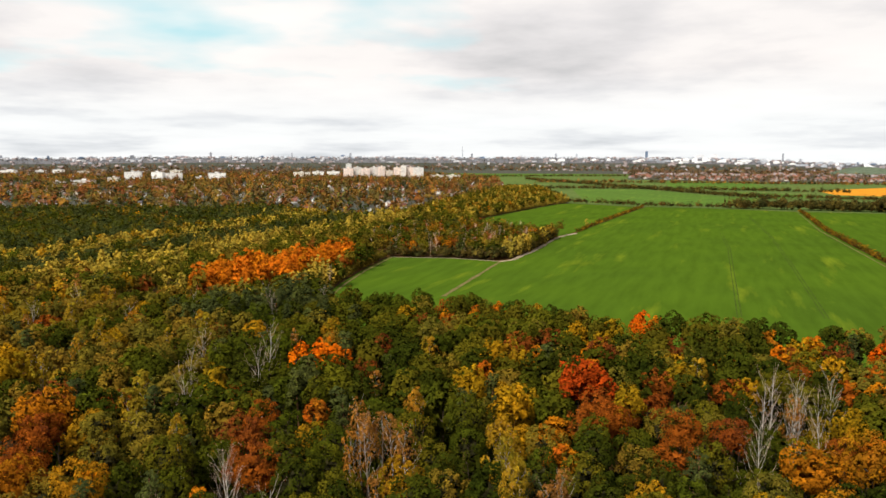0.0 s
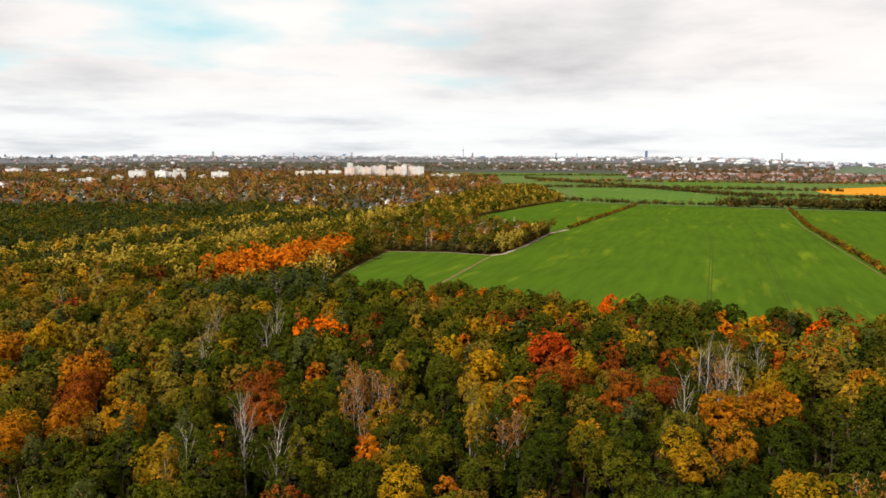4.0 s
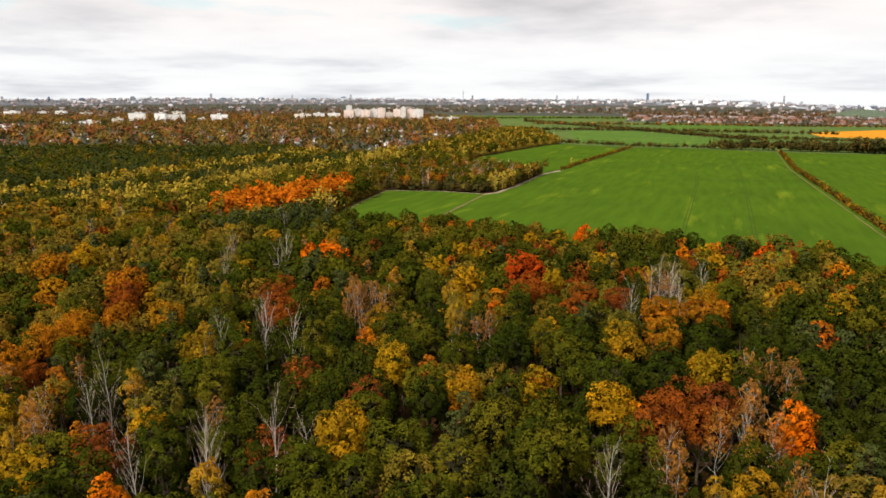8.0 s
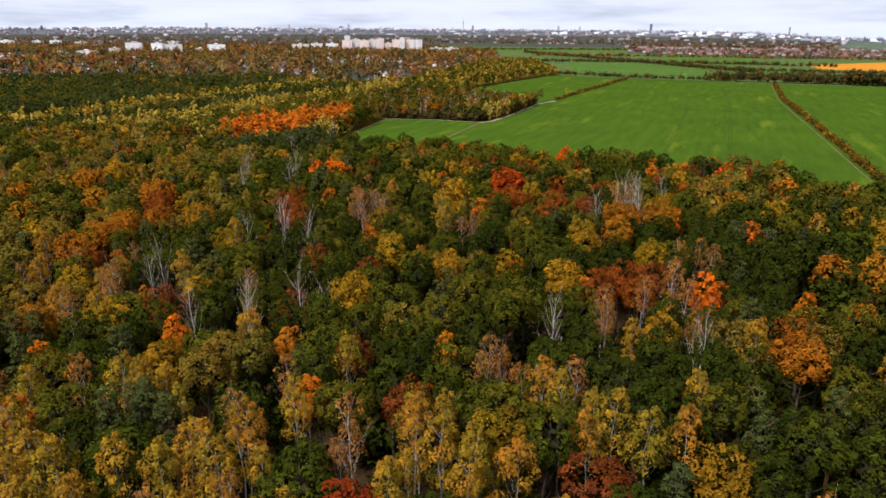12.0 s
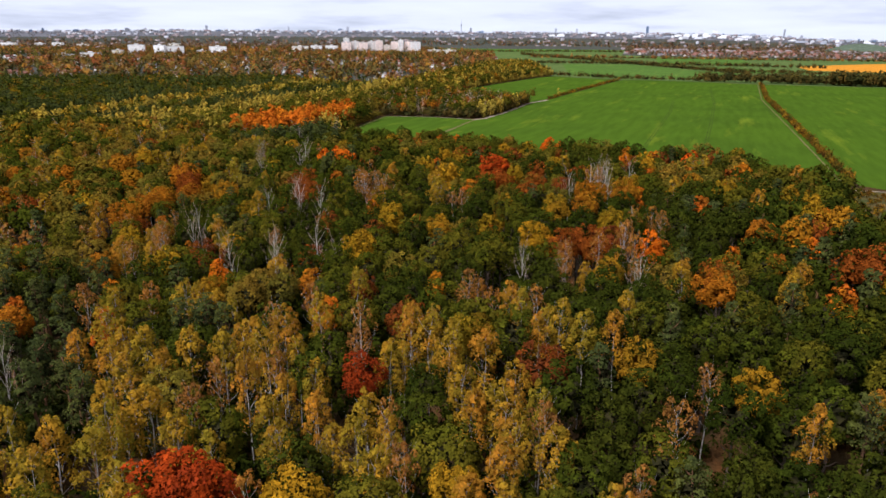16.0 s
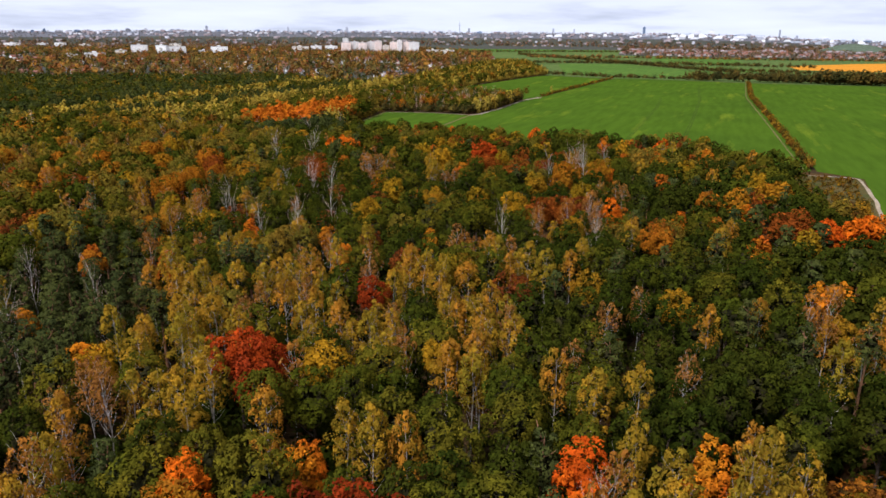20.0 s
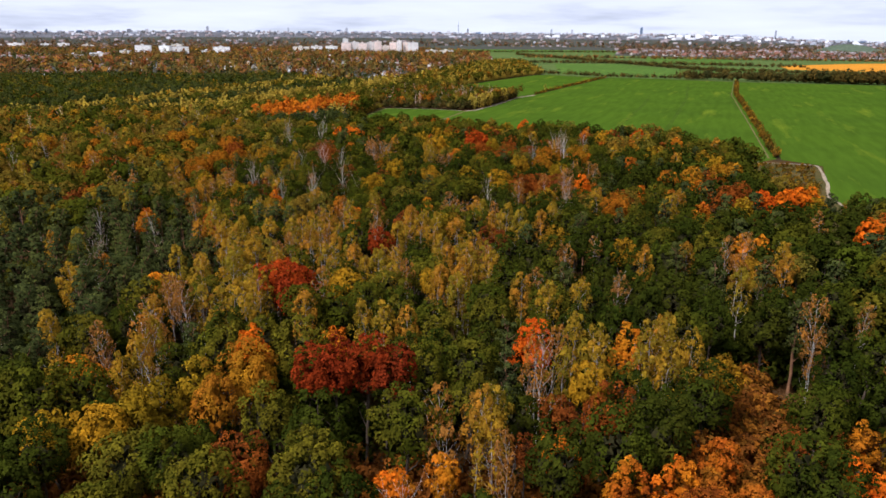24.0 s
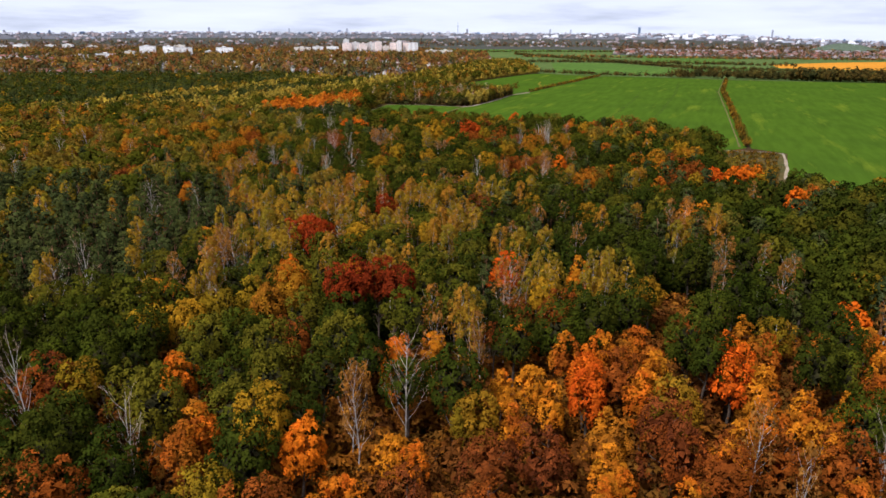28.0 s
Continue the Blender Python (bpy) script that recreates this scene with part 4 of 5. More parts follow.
    if x < -58 and y > 15:
        return pick(rng, [("olive", 38 + 30 * wave), ("oak", 32 - 25 * wave), ("birch", 7), ("amber", 5), ("rust", 4), ("yellow", 6), ("bare", 1), ("salmon", 3), ("pine", 4)])
    if x > 55 and y < 200:
        return pick(rng, [("oak", 54), ("alder", 22), ("olive", 8), ("yellow", 6), ("birch", 2), ("salmon", 2), ("orange", 2), ("pine", 6)])
    return pick(rng, [("oak", 48 - 25 * wave), ("alder", 26), ("olive", 11 + 20 * wave), ("yellow", 5), ("birch", 4 + 8 * wave), ("bare", 0.4), ("salmon", 2), ("rust", 3), ("orange", 2.5), ("pine", 5)])


SPREAD = {k: v[1] * (0.6 if k in ("young", "grove") else 1.0) for k, v in SHAPE.items()} | {"bare": BARE_SHAPE_RADIUS}
CELL = 8.0
placed, taken, standing_out = [], {}, set()


def free_spot(x, y, r):
    cx, cy = int(x // CELL), int(y // CELL)
    for i in range(cx - 2, cx + 3):
        for j in range(cy - 2, cy + 3):
            for (px, py, pr) in taken.get((i, j), ()):
                if (px - x) ** 2 + (py - y) ** 2 < (0.66 * (pr + r)) ** 2:
                    return False
    return True


def put_tree(kind, x, y, scale):
    r = SPREAD[kind] * scale
    placed.append((kind, x, y, scale))
    taken.setdefault((int(x // CELL), int(y // CELL)), []).append((x, y, r))


def nearest_view(x, y):
    """How near the walk comes, from the plan: it runs along x = 0 and sees a wedge ahead."""
    return max(75.0, abs(x) / 0.63, y + 5.0)


rng_trees = random.Random(11)
for i, (kind, x, y) in enumerate(MARKED):
    big = {"red": (1.0, 1.16), "rust": (1.0, 1.14), "flame": (1.0, 1.14), "oak": (0.9, 1.14)}.get(kind, (0.9, 1.1))
    # some oaks take the darker leaves, most of them in the east
    if kind == "oak" and rng_trees.random() < (0.6 if x > 28 and y < 110 else 0.16):
        kind = "alder"
    scale = rng_trees.uniform(*big)
    if inside(x, y, CLEARING) and kind != "scrub":
        continue
    if i < LEADERS or free_spot(x, y, SPREAD[kind] * scale * 0.8):
        x, y = x + rng_trees.uniform(-0.4, 0.4), y + rng_trees.uniform(-0.4, 0.4)
        put_tree(kind, x, y, scale)
        if i < LEADERS:
            standing_out.add((x, y))


# strips between neighbouring fields that carry hedges alone
GAPS = [[(196, 186), (236, 172), (300, 361), (545, 905), (515, 905), (280, 365)], [(140, 610), (205, 730), (350, 1012), (375, 1000), (216, 728), (160, 632)],
        [(330, 1015), (540, 930), (1400, 600), (1400, 545), (620, 840), (520, 880), (340, 995)], [(-40, 503), (34, 490), (70, 474), (62, 458), (-40, 470)]]


CORNER_OPEN = [(152, 196), (190, 110), (176, 9), (196, 9), (200, 100), (240, 172), (226, 216), (152, 216)]


# how high the tops of the grown wood stand
TOP = {"oak": 21.4, "alder": 20.6, "yellow": 21.0, "olive": 21.0, "amber": 21.0, "orange": 19.6, "flame": 20.8, "red": 21.0, "crimson": 20.6, "rust": 20.2, "birch": 22.4, "salmon": 22.6, "pine": 22.4, "bare": 22.6}


def tree_top(kind, x, y):
    """The wood is level, but for the young stands to the north and the low growth at the clearing."""
    own = SHAPE[kind][0] if kind != "bare" else 17.5
    if kind not in TOP:
        return own
    if (y < -106 and x > -8) and kind in ("orange", "rust", "flame", "yellow"):
        return TOP[kind] * 0.86
    if inside(x, y, COPSE):
        return own * 0.76
    if inside(x, y, GROVE_FRONT):
        return own * 0.56
    if kind == "crimson" and y < -80:
        return 22.9
    grown = min(1.0, max(0.0, (345.0 - y) / 50.0))
    return own * 0.92 + (TOP[kind] - own * 0.92) * grown


def in_forest(x, y):
    if not inside(x, y, FOREST):
        return False
    return not (any(inside(x, y, p) for p in (*GAPS, CORNER_SCRUB, CORNER_OPEN)) or inside(x, y, MAIN_FIELD) or inside(x, y, RIGHT_FIELD) or inside(x, y, UPPER_FIELD))


def scatter():
    step = 4.4
    y = -178.0
    while y < 1550:
        reach = (y + 235) * 0.60 + 45
        x = -reach
        right = (y + 235) * 0.76 + 50
        while x < right:
            px, py = x + rng_trees.uniform(-2.1, 2.1), y + rng_trees.uniform(-2.1, 2.1)
            x += step if y < 600 else step * 1.5
            if not in_forest(px, py):
                continue
            kind = kind_at(rng_trees, px, py)
            scale = rng_trees.uniform(0.78, 1.16)
            if py < -100 and kind in ("orange", "rust"):
                scale *= rng_trees.uniform(0.62, 1.05)
            elif py < -100 and kind == "scrub":
                scale *= rng_trees.uniform(1.0, 1.7)
            if free_spot(px, py, SPREAD[kind] * scale):
                put_tree(kind, px, py, scale)
            if kind in ("young", "grove"):
                # planted close
                for _ in range(2):
                    qx, qy = px + rng_trees.uniform(-2.6, 2.6), py + rng_trees.uniform(-2.6, 2.6)
                    if in_forest(qx, qy) and free_spot(qx, qy, SPREAD[kind] * scale):
                        put_tree(kind, qx, qy, scale * rng_trees.uniform(0.85, 1.05))
        y += step if y < 600 else step * 1.5


scatter()

counts = {}
rest = {}
for kind, x, y, scale in sorted(placed, key=lambda p: nearest_view(p[1], p[2])):
    d = nearest_view(x, y)
    level = "near" if d < 140 else ("mid" if d < 270 else ("far" if d < 640 else "dot"))
    made = counts.get(kind, 0)
    turn = rng_trees.uniform(0, 360)
    if d < 270 and made < 240:
        counts[kind] = made + 1
        name, label, category = TAGS[kind]
        tree = tagged(new(name), label, category, "trees of the forest")
        tree.empty_display_size = 0.5
        tree.matrix_basis = pose(x, y, 0.03, rng_trees.uniform(-2.5, 2.5), rng_trees.uniform(-2.5, 2.5), turn) @ Matrix.Diagonal((scale, scale * rng_trees.uniform(0.86, 1.1), 1, 1))
        top = tree_top(kind, x, y) * (rng_trees.uniform(1.0, 1.08) if (x, y) in standing_out else rng_trees.uniform(0.86, 1.03))
        own = SHAPE[kind][0] if kind != "bare" else 18.5
        deep = scale * rng_trees.uniform(0.9, 1.1) * (1.15 if y < -70 and kind not in ("bare", "scrub") else 1.0)
        if kind == "scrub":
            top = own * deep
        if kind == "bare":
            trunk_me, limb_me = BARE[made % 6]
            part_mesh("trunk", trunk_me, tree).matrix_basis = Matrix.Diagonal((1, 1, top / own, 1))
            part_mesh("branch_crown", limb_me, tree).matrix_basis = Matrix.Diagonal((1, 1, top / own, 1))
        else:
            part_mesh("trunk", TRUNK[kind][made % 3] if kind != "salmon" else SALMON_STEM[made % 3], tree).matrix_basis = Matrix.Diagonal((1, 1, top / own, 1))
            part_mesh("crown", CROWN[kind, level][(made * 5 + made // 6) % VARIANTS], tree).matrix_basis = pose(0, 0, top - own * deep) @ Matrix.Diagonal((1, 1, deep, 1))
    else:
        level = "mid" if level == "near" else level
        rest.setdefault((kind, level), []).append((x, y, scale, turn))

# the wood goes on beside and behind the walk
rng_round = random.Random(31)
y = -330.0
while y < 120:
    x = -230.0
    while x < 230:
        px, py = x + rng_round.uniform(-2.4, 2.4), y + rng_round.uniform(-2.4, 2.4)
        x += 5.0
        if py > -172 and -(py + 235) * 0.60 - 42 < px < (py + 235) * 0.76 + 47 or not in_forest(px, py):
            continue
        kind, scale = kind_at(rng_round, px, py), rng_round.uniform(0.78, 1.16)
        if free_spot(px, py, SPREAD[kind] * scale):
            taken.setdefault((int(px // CELL), int(py // CELL)), []).append((px, py, SPREAD[kind] * scale))
            rest.setdefault((kind, "far"), []).append((px, py, scale, rng_round.uniform(0, 360)))
    y += 5.0


def many(name, kind, level, spots, material, label, category, base=lambda x, y: 0.0, shape=None):
    """Trees too many or too far to count, joined into one mesh."""
    rng = np.random.default_rng(len(spots) + len(name))
    if kind == "bare":
        pool = [joined(bare_arrays(np.random.default_rng(900 + i), 17.5, 0.16)) for i in range(2)]
        pool = [(v, f, np.tile([[0.0, -0.5, 0.87]], (len(v), 1)), np.zeros(len(f), np.int32)) for v, f in pool]
    else:
        pool = [crown_arrays(np.random.default_rng(300 + i), shape or kind, level) for i in range(8)]
        if level in ("near", "mid") and kind in TOP:
            stems = [trunk_arrays(np.random.default_rng(i), kind) for i in range(len(pool))]
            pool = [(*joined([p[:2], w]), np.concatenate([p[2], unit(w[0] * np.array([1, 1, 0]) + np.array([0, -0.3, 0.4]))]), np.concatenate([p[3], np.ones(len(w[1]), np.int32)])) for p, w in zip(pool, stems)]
    vs, fs, ns, ts, ins, at = [], [], [], [], [], 0
    full, foot = (17.5, 8.0) if kind == "bare" else (SHAPE[shape or kind][0], max(1.0, SHAPE[shape or kind][2]))
    for x, y, scale, turn in spots:
        v, f, n, inner = pool[rng.integers(len(pool))]
        ins.append(inner)
        c, s = math.cos(math.radians(turn)), math.sin(math.radians(turn))
        high = scale * rng.uniform(0.88, 1.1)
        lift = tree_top(kind, x, y) * (rng.uniform(1.0, 1.08) if (x, y) in standing_out else rng.uniform(0.86, 1.03)) - full * high if kind in TOP else 0.0
        w = np.stack([(v[:, 0] * c - v[:, 1] * s) * scale + x, (v[:, 0] * s + v[:, 1] * c) * scale + y, v[:, 2] * high + np.clip(v[:, 2] / foot, 0, 1) * lift + base(x, y)], 1)
        vs.append(w.astype(np.float32))
        ns.append(np.stack([n[:, 0] * c - n[:, 1] * s, n[:, 0] * s + n[:, 1] * c, n[:, 2]], 1).astype(np.float32))
        fs.append(f + at)
        ts.append(np.full(len(v), rng.random(), np.float32))
        at += len(v)
    ob = new(name, mesh_from(name, np.concatenate(vs), np.concatenate(fs), material, np.concatenate(ts), np.concatenate(ins), None, np.concatenate(ns)))
    return tagged(ob, label, category, kind="stuff")


for (kind, level), spots in rest.items():
    name, label, category = TAGS[kind]
    if kind == "bare":
        spots = [s for s in spots if s[1] < 640]
        if spots:
            many("bare_birch_stand", kind, level, spots, TWIG, "scattered leafless pale birches across the forest", "trees")
    else:
        many(name + "_stand", kind, level, spots, LEAF[kind], "distant stand: " + label, "trees")

# low thicket on the forest floor, seen through the gaps
thicket = []
for i in range(5600):
    x, y = rng_trees.uniform(-95, 120), rng_trees.uniform(-165, 215)
    if in_forest(x, y) and (y < -104 or rng_trees.random() < 0.45):
        thicket.append((x, y, rng_trees.uniform(0.8, 2.0), rng_trees.uniform(0, 360)))
for i in range(560):
    x, y = rng_trees.uniform(-72, 96), rng_trees.uniform(-146, -98)
    thicket.append((x, y, rng_trees.uniform(0.6, 1.5), rng_trees.uniform(0, 360)))
brush = []
while len(brush) < 420:
    x, y = rng_trees.uniform(40, 78), rng_trees.uniform(-115, -62)
    if inside(x, y, CLEARING) or x > 24 and y < -96:
        brush.append((x, y, rng_trees.uniform(0.7, 1.5), rng_trees.uniform(0, 360)))
many("undergrowth", "scrub", "mid", brush, LEAF["scrub"], "tall rust brown brush filling a small clearing", "undergrowth")
# the darkest leaves put the shade of the gaps into the undergrowth
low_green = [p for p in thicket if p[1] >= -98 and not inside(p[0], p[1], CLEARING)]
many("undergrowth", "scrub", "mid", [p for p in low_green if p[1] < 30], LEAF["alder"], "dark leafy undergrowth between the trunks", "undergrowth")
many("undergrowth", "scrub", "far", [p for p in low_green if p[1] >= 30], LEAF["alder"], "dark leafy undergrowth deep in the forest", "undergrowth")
many("undergrowth", "scrub", "mid", [p for p in thicket if p[1] < -98 and -75 < p[0] < 98], LEAF["scrub"], "rust brown undergrowth between the trunks", "undergrowth")

corner_bushes = []
while len(corner_bushes) < 1100:
    x, y = rng_trees.uniform(140, 230), rng_trees.uniform(8, 198)
    if inside(x, y, CORNER_SCRUB) and abs((x - 189) * 79 - (y - 97) * 44) / 90 > 4 and abs((x - 200) * 14 + (y - 188) * 33) / 36 > 4:
        corner_bushes.append((x, y, rng_trees.uniform(0.22, 0.5) if y > 120 else rng_trees.uniform(0.3, 0.9), rng_trees.uniform(0, 360)))
many("corner_scrub", "scrub", "far", corner_bushes, LEAF["hedge"], "low brown and olive scrub in the field corner", "scrub")

# ---- hedges and tree rows ----


def hedge(name, line, gap, scale, material, label, seed, shape="scrub", level="far", width=1.5):
    rng = random.Random(seed)
    spots = []
    for (xa, ya), (xb, yb) in zip(line, line[1:]):
        l = math.hypot(xb - xa, yb - ya)
        for i in range(int(l / gap)):
            u = (i + rng.random()) * gap / l
            if rng.random() < 0.1:
                continue
            spots.append((xa + (xb - xa) * u + rng.uniform(-width, width), ya + (yb - ya) * u + rng.uniform(-width, width), scale * rng.uniform(0.6, 1.35), rng.uniform(0, 360)))
    many(name, shape, level, spots, material, label, "hedge", shape=shape)


hedge("hedgerow", [(165, 651), (210, 739), (352, 1002)], 2.0, 0.7, LEAF["hedge"], "low hedge of orange and olive shrubs beside the track", 1, width=1.8)
hedge("hedgerow", [(221, 202), (289, 361), (410, 650), (529, 897)], 1.6, 0.74, LEAF["hedge"], "long hedge of orange and brown shrubs between fields", 2, width=1.7)
hedge("tree_row", [(268, 1104), (320, 1060), (356, 1022), (436, 984), (500, 945)], 2.4, 1.4, LEAF["dark"], "row of low dark trees along the far field edge", 3, width=2)
hedge("tree_row", [(470, 975), (545, 935), (640, 885)], 1.3, 1.0, LEAF["dark"], "dense row of dark trees behind the green field", 4, shape="garden", width=8)
hedge("tree_row", [(640, 885), (1000, 700), (1400, 580)], 0.55, 1.3, LEAF["dark"], "dense belt of tall dark trees behind the green field", 14, shape="garden", width=14)
hedge("tree_row", [(560, 925), (640, 884), (1000, 699), (1400, 579)], 0.8, 2.3, LEAF["dark"], "thick dark shrubs closing the foot of the tree belt", 15, width=9)
hedge("hedgerow", [(427, 2387), (547, 1712), (602, 1350), (640, 1160)], 2.4, 1.6, LEAF["dark"], "far dark hedge between meadows", 5, width=4)
hedge("hedgerow", [(300, 1620), (395, 1622), (572, 1590), (815, 1470), (930, 1400)], 2.4, 1.7, LEAF["dark"], "far hedge of mixed autumn shrubs", 6, width=5)
hedge("hedgerow", [(620, 1300), (760, 1180), (850, 1130)], 1.6, 1.3, LEAF["dark"], "dark hedge before the yellow field", 7, width=9)
hedge("hedgerow", [(400, 2050), (700, 2020), (1040, 1900), (1500, 1780)], 3, 1.9, LEAF["town"], "far hedge before the houses", 9, width=6)
hedge("hedgerow", [(240, 2720), (620, 2780), (940, 2760)], 3.5, 1.8, LEAF["dark"], "far hedge between green fields", 10, width=4)
# leafy skirts where the woods meet the fields
hedge("wood_edge", [(-14, 496), (33, 488), (61, 472), (97, 528), (135, 615)], 1.3, 1.5, LEAF["dark"], "dense brown and olive shrubs along the edge of the copse", 11, width=2.2)
hedge("wood_edge", [(-46, 335), (-41, 381), (-31, 429), (-15, 490)], 1.8, 1.0, LEAF["olive"], "olive brown shrubs along the forest edge", 12, width=1.6)
hedge("wood_edge", [(74, 710), (79, 795), (133, 893), (235, 1071), (262, 1098)], 2.2, 1.4, LEAF["young"], "yellow green shrubs along the edge of the wood", 13, width=2)
hedge("wood_edge", [(-40, 281), (-27, 260), (-1, 248), (24, 246), (47, 234), (68, 215), (90, 204), (112, 196), (131, 185), (146, 168)], 1.8, 1.2, LEAF["oak"], "green shrubs along the forest edge", 14, width=1.6)

# ---- houses ----


def house_meshes():
    sets = []
    for w, d, h, r in ((9, 11, 5.2, 4.2), (10, 14, 5.6, 4.6), (8, 9, 4.2, 4.4), (12, 22, 6.0, 4.6)):
        bm = box(bmesh.new(), -w / 2, w / 2, -d / 2, d / 2, 0, h)
        gable = [bm.verts.new(p) for p in ((-w / 2, -d / 2 + 0.01, h), (w / 2, -d / 2 + 0.01, h), (0, -d / 2 + 0.01, h + r - 0.15), (-w / 2, d / 2 - 0.01, h), (w / 2, d / 2 - 0.01, h), (0, d / 2 - 0.01, h + r - 0.15))]
        bm.faces.new(gable[:3])
        bm.faces.new(gable[3:])
        wall = bpy.data.meshes.new("house_wall")
        bm.to_mesh(wall)
        bm.free()
        bm = bmesh.new()
        o, e = 0.6, 0.35
        for s in (-1, 1):
            lo = h - r * o / (w / 2)
            ring = [(s * (w / 2 + o), -d / 2 - o, lo), (s * (w / 2 + o), d / 2 + o, lo), (0, d / 2 + o, h + r), (0, -d / 2 - o, h + r)]
            a = [bm.verts.new(p) for p in ring]
            b = [bm.verts.new((p[0], p[1], p[2] + e)) for p in ring]
            for quad in ((b[0], b[1], b[2], b[3]), (a[0], a[1], b[1], b[0]), (a[1], a[2], b[2], b[1]), (a[3], a[0], b[0], b[3]), (a[3], a[2], a[1], a[0])):
                bm.faces.new(quad)
        box(bm, w * 0.16, w * 0.16 + 0.9, d * 0.1, d * 0.1 + 0.9, h + r * 0.4, h + r + 1.2)
        roof = bpy.data.meshes.new("house_roof")
        bm.to_mesh(roof)
        bm.free()
        bm = bmesh.new()
        for s in (-1, 1):
            for i in range(3):
                y = -d / 2 + d * (i + 0.5) / 3
                for z in (0.9, 3.0):
                    if z + 1.3 < h:
                        box(bm, s * (w / 2) - 0.06, s * (w / 2) + 0.06, y - 0.7, y + 0.7, z, z + 1.3)
            for z in (1.0, 3.4):
                box(bm, -0.9, 0.9, s * d / 2 - 0.06, s * d / 2 + 0.06, z, z + 1.3)
        panes = bpy.data.meshes.new("house_windows")
        bm.to_mesh(panes)
        bm.free()
        sets.append((wall, roof, panes))
    return sets


HOUSES = house_meshes()
HOUSE_SKIN = {}


def skinned(me, material):
    key = (me.name, material.name)
    if key not in HOUSE_SKIN:
        own = me.copy()
        own.materials.append(material)
        HOUSE_SKIN[key] = own
    return HOUSE_SKIN[key]


def house(rng, x, y, red, size=1.0):
    wall, roof, panes = HOUSES[rng.randrange(4)]
    color = rng.choice((WALL_WHITE, WALL_WHITE, WALL_WHITE, WALL_CREAM, WALL_CREAM)) if x < 500 else rng.choice((WALL_DULL, WALL_DULL, WALL_DULL, WALL_CREAM))
    tiles = ROOF_RED if rng.random() < red else ROOF_GREY
    ob = tagged(new("house"), "small %s house with a %s tiled gable roof" % ("dull brown" if color is WALL_DULL else "pale", "red" if tiles is ROOF_RED else "grey"), "house", "houses of the suburb")
    ob.matrix_basis = pose(x, y, rise(x, y) + 0.02, 0, 0, rng.choice((0, 90)) + rng.uniform(-25, 25)) @ Matrix.Scale(size, 4)
    part_mesh("wall", skinned(wall, color), ob)
    part_mesh("roof", skinned(roof, tiles), ob)
    tagged(part_mesh("window", skinned(panes, GLASS_DARK), ob), kind="stuff")


TOWN_LEFT = [(-760, 860), (-477, 875), (-418, 905), (-258, 866), (-180, 920), (-69, 785), (-12, 815), (70, 1080), (140, 1310), (225, 1560), (330, 2350), (158, 2850), (100, 3000), (-600, 3000), (-1700, 2700)]
TOWN_RIGHT = [(800, 2420), (1060, 2170), (1440, 2010), (2700, 1950), (3000, 2300), (2700, 3300), (1500, 3600), (1150, 3300)]
HILL = (2025, 2950, 210, 38)


def on_hill(x, y):
    return math.hypot(x - HILL[0], y - HILL[1]) < HILL[2]


def build_hill():
    """A low grassed mound behind the village."""
    cx, cy, r, h = HILL
    v, f, seg, rings = [(cx, cy, h)], [], 40, 12
    for k in range(1, rings + 1):
        u = k / rings
        for i in range(seg):
            a = 2 * math.pi * i / seg
            lump = 1 + 0.12 * noise.noise((math.cos(a) * 1.5, math.sin(a) * 1.5, u * 2))
            v.append((cx + r * u * lump * math.cos(a), cy + r * u * lump * math.sin(a), h * (0.5 + 0.5 * math.cos(math.pi * u)) ** 0.8 * (1 + 0.06 * noise.noise((3 * math.cos(a), 3 * math.sin(a), 5 * u)))))
    f = [(0, 1 + i, 1 + (i + 1) % seg) for i in range(seg)]
    for k in range(rings - 1):
        for i in range(seg):
            p, q, j = 1 + k * seg, 1 + (k + 1) * seg, (i + 1) % seg
            f += [(p + i, q + i, q + j), (p + i, q + j, p + j)]
    tagged(new("ground_hill", mesh_from("ground_hill", v, f, MOUND)), "low dark green grassed hill behind the village", "hill", kind="structure")


build_hill()
rng_town = random.Random(5)
homes = []


def settle(poly, count, x0, x1, y0, y1, red, near_bias):
    made = 0
    while made < count:
        x = rng_town.uniform(x0, x1)
        y = y0 + (y1 - y0) * rng_town.random() ** near_bias
        if not inside(x, y, poly) or any(abs(x - hx) < 17 and abs(y - hy) < 17 for hx, hy in homes):
            continue
        homes.append((x, y))
        house(rng_town, x, y, red, 0.92 if x < 500 else 0.76)
        made += 1


settle(TOWN_LEFT, 115, -900, 300, 850, 1900, 0.45, 1.3)
settle(TOWN_RIGHT, 130, 800, 2600, 1960, 2700, 0.8, 1.3)


